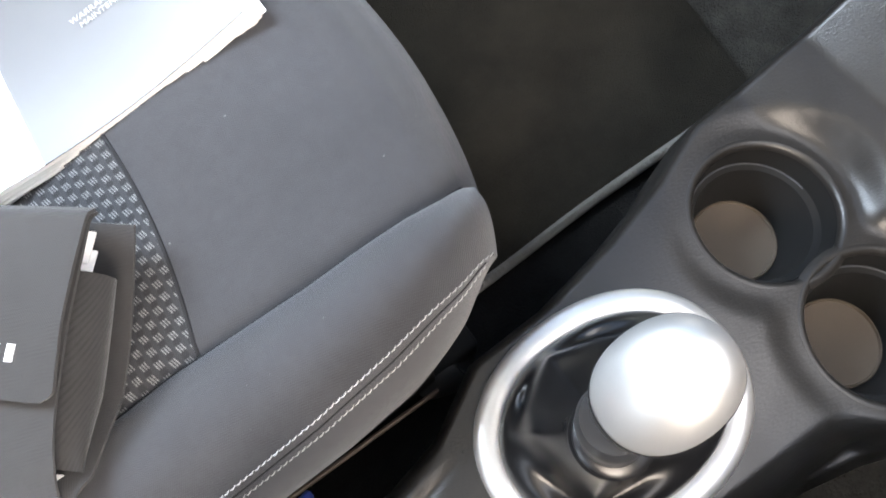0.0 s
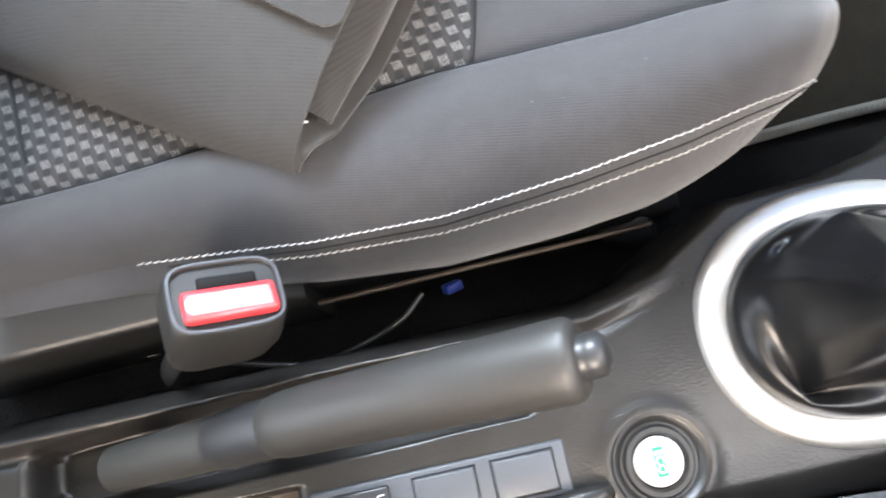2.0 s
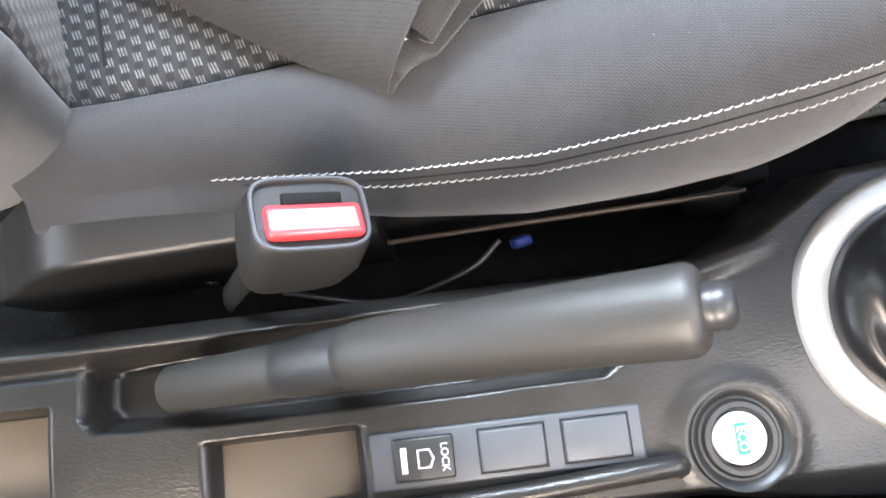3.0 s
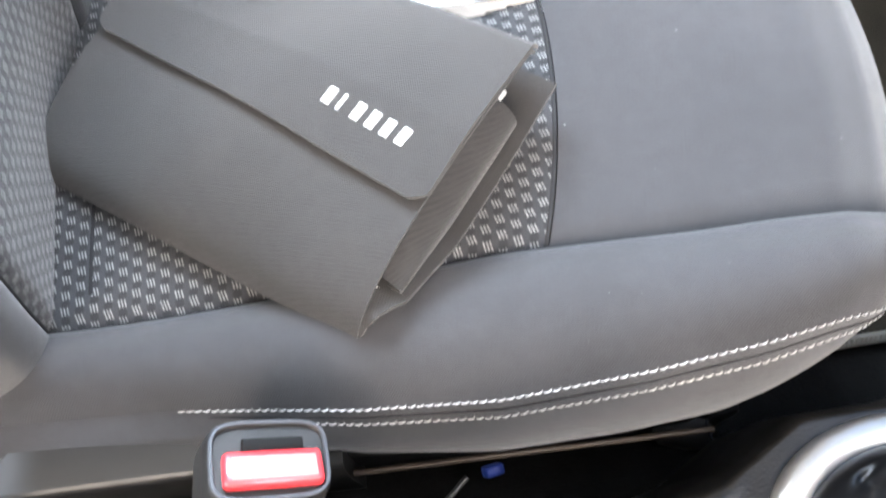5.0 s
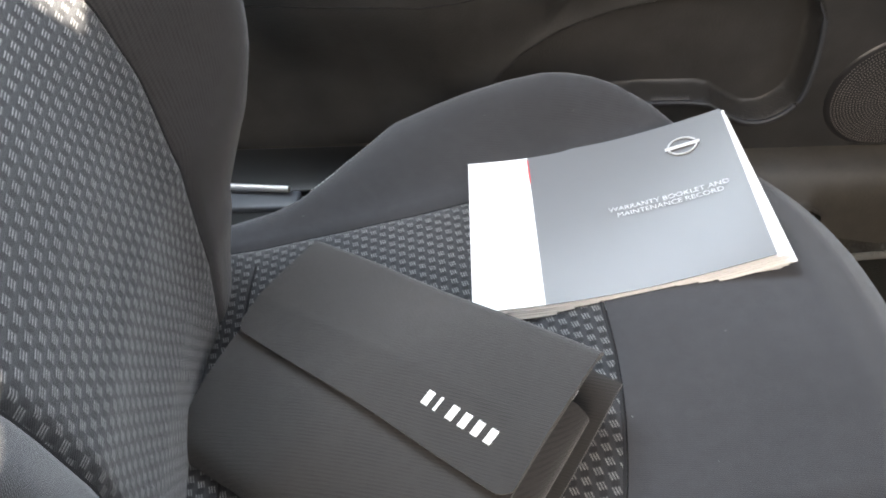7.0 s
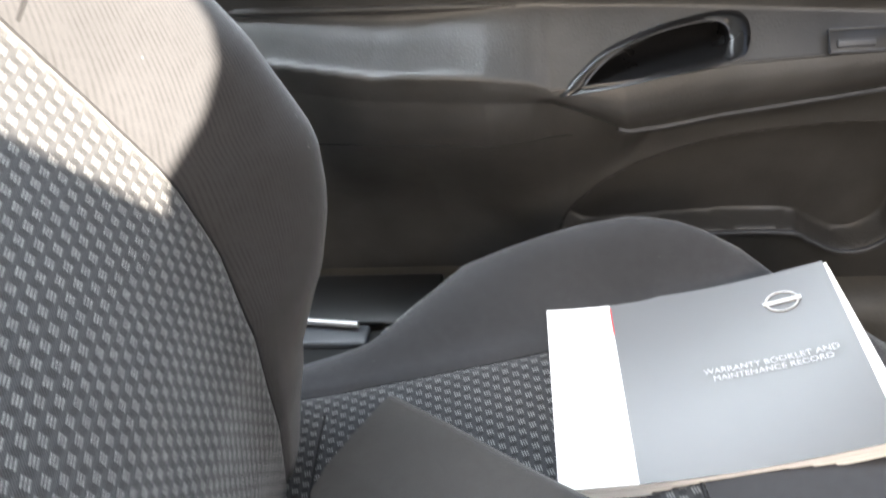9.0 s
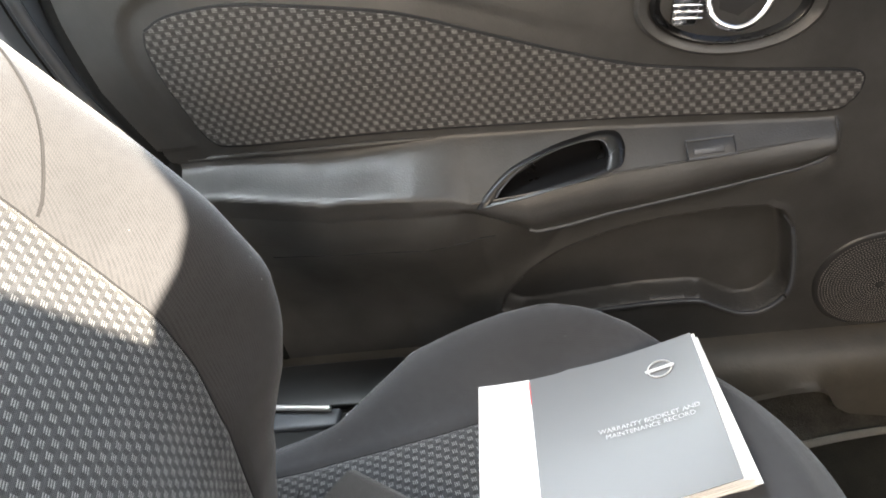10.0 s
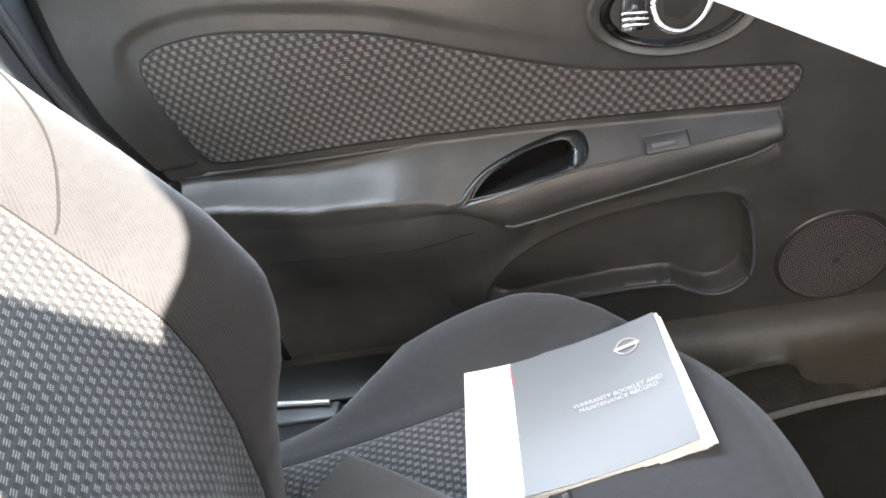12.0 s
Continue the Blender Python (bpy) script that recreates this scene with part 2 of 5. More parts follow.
def part(name, bm, mat, parent=None, label="", smooth=True):
    ob = new(name, finish(bm, name, mat, smooth))
    if parent is not None:
        ob.parent = parent
    if label:
        ob["label"] = label
    return ob


def empty(name, m=None):
    ob = new(name)
    if m is not None:
        ob.matrix_basis = m
    return ob


def smooth_line(pts, n):
    """A Catmull-Rom line of n points through pts."""
    p = [Vector(q) for q in pts]
    p = [2 * p[0] - p[1]] + p + [2 * p[-1] - p[-2]]
    out = []
    for i in range(n):
        f = i / (n - 1) * (len(p) - 3)
        k = min(int(f), len(p) - 4)
        t = f - k
        a, b, c, d = p[k : k + 4]
        out.append(0.5 * ((2 * b) + (c - a) * t + (2 * a - 5 * b + 4 * c - d) * t**2 + (3 * b - a - 3 * c + d) * t**3))
    return out


def sheet(fn, us, vs, uvs=None, bm=None, thick=0.0):
    """A grid surface fn(u, v); uvs(u, v) gives metres along the cloth. thick: closed shell below the surface."""
    bm = bm or bmesh.new()
    lay = bm.loops.layers.uv.verify()
    grid = [[bm.verts.new(fn(u, v)) for v in vs] for u in us]
    for i in range(len(us) - 1):
        for j in range(len(vs) - 1):
            f = bm.faces.new((grid[i][j], grid[i + 1][j], grid[i + 1][j + 1], grid[i][j + 1]))
            for l, (a, b) in zip(f.loops, ((i, j), (i + 1, j), (i + 1, j + 1), (i, j + 1))):
                l[lay].uv = uvs(us[a], vs[b]) if uvs else (us[a], vs[b])
    if thick:
        bm.normal_update()
        bmesh.ops.solidify(bm, geom=bm.faces[:], thickness=thick)
    return bm


def lin(a, b, n):
    return [a + (b - a) * i / (n - 1) for i in range(n)]


def table(xs, ys):
    return lambda x: float(np.interp(x, xs, ys))


def tube(bm, pts, r, sides=8, closed=False, squash=1.0):
    """A round bar along pts; r: number or list."""
    pts = [Vector(p) for p in pts]
    n = len(pts)
    rings = []
    for i, p in enumerate(pts):
        a, b = pts[(i - 1) % n] if closed or i else p, pts[(i + 1) % n] if closed or i < n - 1 else p
        t = (b - a).normalized()
        ref = Vector((0, 0, 1)) if abs(t.z) < 0.9 else Vector((1, 0, 0))
        x = t.cross(ref).normalized()
        y = x.cross(t).normalized()
        rr = r[i] if isinstance(r, (list, tuple)) else r
        rings.append([bm.verts.new(p + rr * (math.cos(k * 2 * math.pi / sides) * x + squash * math.sin(k * 2 * math.pi / sides) * y)) for k in range(sides)])
    for i in range(n if closed else n - 1):
        a, b = rings[i], rings[(i + 1) % n]
        for k in range(sides):
            bm.faces.new((a[k], a[(k + 1) % sides], b[(k + 1) % sides], b[k]))
    if not closed:
        bm.faces.new(rings[0][::-1])
        bm.faces.new(rings[-1])
    return bm


def box(bm, m, size, bevel=0.0, seg=2):
    """A bevelled box of that size at pose m, added to bm."""
    b = bmesh.new()
    bmesh.ops.create_cube(b, size=1.0)
    bmesh.ops.scale(b, vec=size, verts=b.verts)
    if bevel:
        bmesh.ops.bevel(b, geom=b.edges[:], offset=bevel, segments=seg, affect="EDGES", profile=0.5)
    bmesh.ops.transform(b, matrix=m, verts=b.verts)
    me = bpy.data.meshes.new("tmp")
    b.to_mesh(me)
    b.free()
    bm.from_mesh(me)
    bpy.data.meshes.remove(me)
    return bm


def loft(bm, rings, caps=True, closed=True):
    vs = [[bm.verts.new(p) for p in ring] for ring in rings]
    for a, b in zip(vs, vs[1:]):
        n = len(a)
        for k in range(n if closed else n - 1):
            bm.faces.new((a[k], a[(k + 1) % n], b[(k + 1) % n], b[k]))
    if caps and closed:
        bm.faces.new(vs[0][::-1])
        bm.faces.new(vs[-1])
    return bm


def superellipse(cx, cy, rx, ry, z, n=40, e=2.0):
    out = []
    for k in range(n):
        a = 2 * math.pi * k / n
        c, s = math.cos(a), math.sin(a)
        out.append((cx + rx * math.copysign(abs(c) ** (2 / e), c), cy + ry * math.copysign(abs(s) ** (2 / e), s), z))
    return out


def prism(bm, outline, lo, hi, axis="z"):
    """A plate between lo and hi with the given outline of (a, b)."""
    def at(p, h):
        return (p[0], p[1], h) if axis == "z" else (p[0], h, p[1])
    return loft(bm, [[at(p, lo) for p in outline], [at(p, hi) for p in outline]])


def lettering(text, size, depth=0.0002):
    """Writing in the built-in font as a mesh, centred on its origin, in the x-y plane."""
    cu = bpy.data.curves.new("lettering", "FONT")
    cu.body, cu.size, cu.extrude, cu.align_x, cu.align_y = text, size, depth, "CENTER", "CENTER"
    ob = bpy.data.objects.new("lettering", cu)
    scene.collection.objects.link(ob)
    me = bpy.data.meshes.new_from_object(ob.evaluated_get(bpy.context.evaluated_depsgraph_get()))
    bpy.data.objects.remove(ob)
    return me

# ---------------------------------------------------------------- the car's shell
FLOOR_Z = 0.085


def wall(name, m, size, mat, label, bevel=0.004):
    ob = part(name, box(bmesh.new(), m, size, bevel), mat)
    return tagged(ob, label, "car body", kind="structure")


ground = part("ground", sheet(lambda u, v: (u, v, -0.25), lin(-400, 400, 9), lin(-400, 400, 9)), GROUND)
tagged(ground, "pale dusty ground outside the car", "ground", kind="structure")
wall("floor", pose(-0.06, -0.36, 0.04), (2.85, 1.52, 0.08), CARPET, "dark grey needle felt carpet on the car floor")
wall("ceiling", pose(-0.35, -0.36, 1.245), (2.0, 1.5, 0.03), HEADLINER, "pale grey cloth roof lining of the car")
# unseen side panel; its openings are cut to shape the sun patches on the backrest
bm = bmesh.new()
for outline in ([(-1.5, 0.0), (0.30, 0.0), (0.30, 0.88), (-1.5, 0.88)], [(0.30, 0.0), (0.83, 0.0), (0.83, 1.2587), (0.725, 1.36), (0.30, 1.36)], [(0.83, 0.0), (0.926, 0.0), (0.926, 0.925), (0.920, 0.908), (0.905, 0.895), (0.83, 0.88)], [(0.926, 0.0), (1.083, 0.0), (1.083, 1.0147), (0.926, 1.166), (0.926, 0.925)], [(0.83, 0.955), (0.882, 0.994), (0.910, 1.0155), (0.917, 0.970), (0.926, 0.925), (0.926, 1.166), (0.83, 1.2587)], [(1.083, 0.0), (1.155, 0.0), (1.155, 1.076), (1.107, 1.041), (1.083, 1.0147)], [(1.155, 0.0), (1.194, 0.0), (1.194, 1.13), (1.185, 1.108), (1.155, 1.076)], [(1.194, 0.0), (1.34, 0.0), (1.34, 1.5), (1.14, 1.5), (1.165, 1.30), (1.189, 1.165), (1.194, 1.13)]):
    prism(bm, outline, -1.126, -1.114, "y")
tagged(part("sun_mask_driver_side", bm, DOOR_PLASTIC, smooth=False), "unseen dark side panel, added and cut to shape the sun on the seat", "car body", kind="structure")
wall("wall_rear", pose(-1.45, -0.36, 0.42), (0.06, 1.5, 0.84), CLOTH, "dark cloth rear bench back of the car")
# unseen panel, added and made this high to keep the sun out
wall("front_light_blocker", pose(1.33, -0.36, 0.68), (0.06, 1.5, 1.36), DULL, "unseen dark panel ahead of the dashboard, added to block light")
wall("rear_pillar_driver", pose(-0.62, -1.1, 1.06), (0.5, 0.05, 0.35), PILLAR, "grey plastic trim of the pillar behind the driver")

# ---------------------------------------------------------------- front seats
YAW = radians(8)


base_z = table([-0.10, -0.04, 0.05, 0.12, 0.20, 0.28, 0.34, 0.375, 0.40, 0.42, 0.432, 0.438], [0.300, 0.302, 0.312, 0.322, 0.336, 0.352, 0.361, 0.362, 0.356, 0.342, 0.322, 0.295])
edge_w = table([-0.10, 0.0, 0.06, 0.12, 0.20, 0.28, 0.34, 0.40, 0.44], [0.199, 0.203, 0.211, 0.220, 0.2270, 0.2260, 0.2215, 0.212, 0.197])
seam_w = table([-0.10, 0.0, 0.20, 0.30, 0.40, 0.44], [0.150, 0.152, 0.150, 0.158, 0.161, 0.154])


far_rise = table([-0.10, -0.02, 0.06, 0.14, 0.24, 0.32, 0.36, 0.40, 0.44], [0.002, 0.009, 0.023, 0.037, 0.046, 0.046, 0.038, 0.022, 0.006])


far_extra = table([-0.10, 0.0, 0.06, 0.14, 0.34, 0.44], [-0.022, -0.006, 0.012, 0.024, 0.012, -0.008])


def front_s(w):
    """How far forward the cushion reaches at w."""
    return 1.022 - (0.095 if w < 0 else 0.235) * (abs(w) / 0.2) ** 2.2


def cushion_point(s, k, drop=0.0):
    """k: -1..1 between the two stitched edges."""
    e = edge_w(s) + (far_extra(s) if k > 0 else 0.0)
    w = k * e
    m = seam_w(s)
    a = abs(w)
    z = base_z(s) + 0.004 * (1 - (min(a, m) / m) ** 2)
    if a > m:
        t = (a - m) / (e - m)
        rise = far_rise(s) if k > 0 else 0.016 + 0.004 * min(1, max(0, s / 0.3))
        if k > 0:
            z += rise * math.sin(math.pi / 2 * min(1, t / 0.74)) ** 2.4 * (1 - 0.5 * max(0, (t - 0.74) / 0.26) ** 2)
        else:
            z += rise * math.sin(math.pi * min(1.0, t * 0.86 + 0.02)) - 0.012 * t**3
    z -= 0.0045 * math.exp(-(((a - m) / 0.0035) ** 2))
    z += 0.0012 * math.sin(19 * s + 9 * w) * math.sin(23 * w - 7 * s)
    return Vector((s * front_s(w), w, z))


def insert_front(w):
    return 0.2335 - 0.0125 * (w / 0.15) ** 2


def seat_cushion(seat):

    def strip(name, s0, s1, k0, k1, ns, nk, mat, label=""):
        def fn(u, v):
            s = s0(v) + (s1(v) - s0(v)) * u if callable(s0) else s0 + (s1 - s0) * u
            kk = seam_w(s) / edge_w(s)
            kp = seam_w(s) / (edge_w(s) + far_extra(s))
            k = {"m": -kk, "p": kp, "lo": -1.0, "hi": 1.0}
            a, b = k[k0], k[k1]
            return cushion_point(s, a + (b - a) * v)

        def uvs(u, v):
            p = fn(u, v)
            return (p.x, p.y)
        bm = sheet(fn, lin(0, 1, ns), lin(0, 1, nk), uvs)
        bm.normal_update()
        return part(name, bm, mat, seat, label)

    wv = lambda v: -0.15 + 0.30 * v
    strip("cushion_insert", lambda v: -0.10, lambda v: insert_front(wv(v)) - 0.0015, "m", "p", 40, 40, PATTERN, "patterned woven cloth panel")
    strip("cushion_front_panel", lambda v: insert_front(wv(v)) + 0.0015, lambda v: 0.438, "m", "p", 44, 40, CLOTH, "plain charcoal cloth panel")
    strip("cushion_bolster", -0.10, 0.438, "lo", "m", 70, 18, CLOTH)
    strip("cushion_bolster", -0.10, 0.438, "p", "hi", 70, 18, CLOTH)

    # side skirts below the stitched edges, and the front apron
    low = table([-0.10, 0.0, 0.05, 0.10, 0.14, 0.20, 0.28, 0.36, 0.44], [0.280, 0.278, 0.276, 0.266, 0.256, 0.246, 0.242, 0.240, 0.240])
    for side in (-1, 1):
        def skirt(u, v):
            s = -0.10 + 0.538 * u
            p = cushion_point(s, side)
            q = v
            taper = 1 - min(1, max(0, (s - 0.33) / 0.108)) ** 2
            bulge = (0.013 * math.sin(math.pi * min(1, q * 0.9)) + 0.005 * q) * taper - 0.006 * q * (1 - taper)
            return Vector((p.x - 0.006 * q * (1 - taper), p.y + side * bulge, p.z + (low(s) - p.z) * q**0.9))
        part("cushion_side", sheet(skirt, lin(0, 1, 60), lin(0, 1, 14), lambda u, v: (u * 0.54, v * 0.1)), CLOTH, seat)

    def apron(u, v):
        p = cushion_point(0.438, -1 + 2 * u)
        return Vector((p.x - 0.02 * v, p.y, p.z + (0.238 - p.z) * v))
    part("cushion_apron", sheet(apron, lin(0, 1, 40), lin(0, 1, 8), lambda u, v: (u * 0.4, v * 0.1)), CLOTH, seat)
    # cross seam near the back of the insert
    bm = bmesh.new()
    tube(bm, [cushion_point(-0.040, k * 0.66) + Vector((0, 0, 0.0002)) for k in lin(-1, 1, 30)], 0.0012, 6)
    part("cushion_seam", bm, SEAM, seat)
    bm = bmesh.new()
    tube(bm, [cushion_point(insert_front(w), w / (edge_w(0.23) + (0.024 if w > 0 else 0))) + Vector((0, 0, -0.0008)) for w in lin(-0.15, 0.15, 40)], 0.0016, 6)
    for side in (-1, 1):
        tube(bm, [cushion_point(s, side * seam_w(s) / (edge_w(s) + (far_extra(s) if side > 0 else 0))) + Vector((0, 0, 0.0)) for s in lin(-0.1, 0.42, 60)], 0.0011, 6)
    part("cushion_piping", bm, SEAM, seat)

    # two rows of pale stitches along each outer edge
    def edge_point(s, side, q):
        p = cushion_point(s, side)
        taper = 1 - min(1, max(0, (s - 0.33) / 0.108)) ** 2
        bulge = (0.013 * math.sin(math.pi * min(1, q * 0.9)) + 0.005 * q) * taper - 0.006 * q * (1 - taper)
        return Vector((p.x - 0.006 * q * (1 - taper), p.y + side * (bulge + 0.0006), p.z + (low(s) - p.z) * q**0.9 + 0.0007))

    for side in (-1, 1):
        for s, s_end, q in ((0.012, 0.428, 0.0), (0.085, 0.424, 0.135)):
            bm = bmesh.new()
            while s < s_end:
                a, b = edge_point(s, side, q), edge_point(s + 0.0044, side, q)
                tube(bm, [a, (a + b) / 2 + Vector((0, side * 0.0003, 0.0004)), b + Vector((0, -side * 0.0008, 0))], [0.00026, 0.00042, 0.00026], 5)
                s += 0.0050
            part("stitching", bm, THREAD, seat, "pale grey stitches")
        bm = bmesh.new()
        tube(bm, [edge_point(s, side, 0.068) - Vector((0, side * 0.0002, 0.0006)) for s in lin(0.03, 0.424, 80)], 0.0005, 5)
        part("edge_seam", bm, SEAM, seat)


back_s = table([0.26, 0.30, 0.38, 0.46, 0.52, 0.564, 0.62, 0.669, 0.75, 0.85, 0.90, 0.93, 0.945], [-0.075, -0.06, -0.042, -0.035, -0.043, -0.055, -0.080, -0.104, -0.146, -0.197, -0.226, -0.252, -0.275])
back_half = table([0.26, 0.34, 0.42, 0.50, 0.58, 0.66, 0.74, 0.82, 0.90, 0.945], [0.192, 0.200, 0.215, 0.222, 0.224, 0.222, 0.216, 0.202, 0.175, 0.150])
back_seam = table([0.26, 0.38, 0.47, 0.52, 0.576, 0.70, 0.95], [0.055, 0.060, 0.072, 0.088, 0.100, 0.106, 0.100])

far_half = table([0.30, 0.36, 0.42, 0.50, 0.58, 0.66, 0.74, 0.82, 0.90, 0.945], [0.165, 0.172, 0.180, 0.190, 0.200, 0.210, 0.222, 0.230, 0.215, 0.19])
far_puff = table([0.26, 0.34, 0.40, 0.45, 0.50, 0.55, 0.62, 0.70, 0.82, 0.94], [0.0, 0.008, 0.016, 0.036, 0.061, 0.079, 0.082, 0.073, 0.060, 0.04])

near_seam = table([0.26, 0.34, 0.42, 0.50, 0.58, 0.66, 0.95], [0.150, 0.152, 0.150, 0.145, 0.143, 0.150, 0.155])


def back_point(z, k):
    """k: -1..1 across the face, beyond that round the side to the back."""
    e, m = far_half(z) if k > 0 else back_half(z), near_seam(z) if k < 0 else back_seam(z) + 0.008
    a = abs(k)
    w = a * e
    s = back_s(z)
    if w > m:
        t = (w - m) / (e - m)
        s += (0.30 * far_puff(z) if k < 0 else far_puff(z)) * math.sin(math.pi * min(1.0, 0.72 * t)) - 0.055 * t**4
    else:
        s -= 0.008 * (1 - (w / m) ** 2)
    s -= 0.004 * math.exp(-(((w - m) / 0.0035) ** 2))
    s += 0.0016 * math.sin(17 * z + 11 * w * k) * math.sin(21 * w + 8 * z)
    return Vector((s, math.copysign(w, k), z))


def seat_back(seat):
    zs = lin(0.265, 0.945, 90)

    def strip(name, f0, f1, n, mat, label=""):
        def fn(z, v):
            a, b = f0(z), f1(z)
            return back_point(z, a + (b - a) * v)
        return part(name, sheet(fn, zs, lin(0, 1, n), lambda z, v: (-1.12 * z, fn(z, v).y)), mat, seat, label)

    m = lambda z: (back_seam(z) + 0.008) / far_half(z)
    near = lambda z: near_seam(z) / back_half(z)
    def middle(name, lo, hi, n, mat, label):
        """Between the two seams, from lo to hi of the height across."""
        def fn(u, v):
            w = -near_seam(0.7) + (near_seam(0.7) + back_seam(0.7) + 0.008) * v
            z = lo(w) + (hi(w) - lo(w)) * u
            return back_point(z, -near(z) + (near(z) + m(z)) * v)
        part(name, sheet(fn, lin(0, 1, n), lin(0, 1, 34), lambda u, v: (-1.12 * fn(u, v).z, fn(u, v).y)), mat, seat, label)

    top_seam = lambda w: 0.722 - 1.4 * w * w
    middle("backrest_insert", lambda w: 0.265, lambda w: top_seam(w) - 0.001, 60, PATTERN, "patterned woven cloth panel")
    middle("backrest_upper_panel", lambda w: top_seam(w) + 0.001, lambda w: 0.945, 30, CLOTH, "plain charcoal cloth panel")
    strip("backrest_bolster", lambda z: -1.0, lambda z: -near(z), 26, CLOTH)
    strip("backrest_bolster", lambda z: m(z), lambda z: 1.0, 26, CLOTH)

    def shell(u, v):
        z = 0.265 + 0.68 * u
        p = back_point(z, -1 + 2 * v)
        rim = back_point(z, 1.0)
        depth = 0.085 * (abs(math.sin(math.pi * v)) ** 0.35)
        return Vector((rim.x - depth - 0.0015, p.y, z))
    part("backrest_rear", sheet(shell, lin(0, 1, 40), lin(0, 1, 40), lambda u, v: (u, v * 0.45)), CLOTH, seat)

    def cap(u, v):
        p, q = back_point(0.945, -1 + 2 * u), shell(1.0, u)
        return p.lerp(q, v) + Vector((0, 0, 0.012 * math.sin(math.pi * v)))
    part("backrest_top", sheet(cap, lin(0, 1, 30), lin(0, 1, 8), lambda u, v: (u * 0.4, v * 0.1)), CLOTH, seat)

    bm = bmesh.new()
    for side in (-1, 1):
        pts = []
        for t in lin(0, 1, 24):
            z = 0.668 + 0.162 * t
            k0 = m(z) if side > 0 else near(z)
            k = (0.1144 + 0.6 * (z - 0.6675)) / far_half(z) if side > 0 else k0 + (0.93 - k0) * t
            pts.append(back_point(z, side * min(0.97, k)) + Vector((0.0003, 0, 0)))
        tube(bm, pts, 0.0012, 6)
        tube(bm, [back_point(z, m(z) if side > 0 else -near(z)) for z in zs], 0.0014, 6)
    tube(bm, [back_point(top_seam(w), w / (far_half(0.71) if w > 0 else back_half(0.71))) - Vector((0.0006, 0, 0)) for w in lin(-0.150, 0.112, 40)], 0.0015, 6)
    part("backrest_seam", bm, SEAM, seat)
    # headrest
    part("headrest", loft(bmesh.new(), [superellipse(-0.29 - 0.1 * (t - 0.5), 0, 0.055 * math.sin(math.pi * (0.12 + 0.76 * t)) ** 0.5, 0.13 * math.sin(math.pi * (0.14 + 0.72 * t)) ** 0.4, 0.975 + 0.17 * t, 32, 2.6) for t in lin(0, 1, 12)]), CLOTH, seat)
    for side in (-0.065, 0.065):
        part("headrest_post", tube(bmesh.new(), [(-0.262, side, 0.90), (-0.285, side, 1.0)], 0.006, 10), CHROME, seat)


def seat_base(seat):
    for side in (-1, 1):
        # plastic valance beside the cushion's rear
        rows = []
        for t in lin(0, 1, 14):
            x = -0.16 + 0.25 * t
            top = 0.288 - 0.035 * max(0, (t - 0.72) / 0.28) ** 2 - 0.07 * max(0, (0.28 - t) / 0.28) if side < 0 else 0.27
            y0 = side * (0.209 if side < 0 else 0.222)
            rows.append([(x, y0 - side * 0.02, 0.12), (x, y0 + side * 0.026, 0.12), (x, y0 + side * 0.030, top - 0.05), (x, y0 + side * 0.0290, top - 0.0045), (x, y0 + side * 0.0275, top - 0.0012), (x, y0 + side * 0.0245, top), (x, y0 - side * 0.02, top + 0.001)])
        part("side_valance", loft(bmesh.new(), rows), VALANCE, seat, "smooth black plastic cover, darkened for shade")
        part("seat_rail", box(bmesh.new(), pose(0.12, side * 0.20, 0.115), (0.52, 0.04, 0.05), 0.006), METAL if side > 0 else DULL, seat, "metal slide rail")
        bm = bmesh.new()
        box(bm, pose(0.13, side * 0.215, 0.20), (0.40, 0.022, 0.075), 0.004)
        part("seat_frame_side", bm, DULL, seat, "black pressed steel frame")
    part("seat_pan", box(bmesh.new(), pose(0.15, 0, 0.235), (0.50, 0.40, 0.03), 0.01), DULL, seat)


def build_seat(label, m):
    seat = empty("car_seat", m)
    seat_cushion(seat)
    seat_back(seat)
    seat_base(seat)
    return tagged(seat, label, "car seat", "front seats")


SEAT = Matrix.Rotation(YAW, 4, "Z") @ Matrix.Translation((0, -0.045, 0))
passenger = build_seat("dark grey cloth front seat with patterned centre and pale stitching", SEAT)
driver = copy_thing(passenger, Matrix.Rotation(radians(4), 4, "Z") @ Matrix.Translation((0.16, -0.685, 0)) @ Matrix.Diagonal((1, -1, 1, 1)))
driver["label"] = "dark grey cloth driver's seat with pale double stitching"

# ---------------------------------------------------------------- passenger door
door = empty("door_1")
tagged(door, "closed dark plastic front door with a patterned cloth panel", "car door", kind="structure")
fabric_low = table([-0.20, -0.118, -0.034, 0.102, 0.292, 0.511, 0.62], [0.568, 0.565, 0.559, 0.551, 0.532, 0.506, 0.494])
ridge_z = table([-0.40, -0.112, -0.008, 0.06, 0.094, 0.125, 0.147, 0.20, 0.30, 0.40, 0.495, 0.515, 0.60], [0.540, 0.528, 0.507, 0.505, 0.500, 0.490, 0.478, 0.482, 0.488, 0.485, 0.483, 0.483, 0.483])
ridge_y = table([-0.40, -0.112, 0.09, 0.147, 0.21, 0.30, 0.40, 0.49, 0.525, 0.60], [0.300, 0.285, 0.276, 0.290, 0.288, 0.298, 0.309, 0.319, 0.323, 0.323])
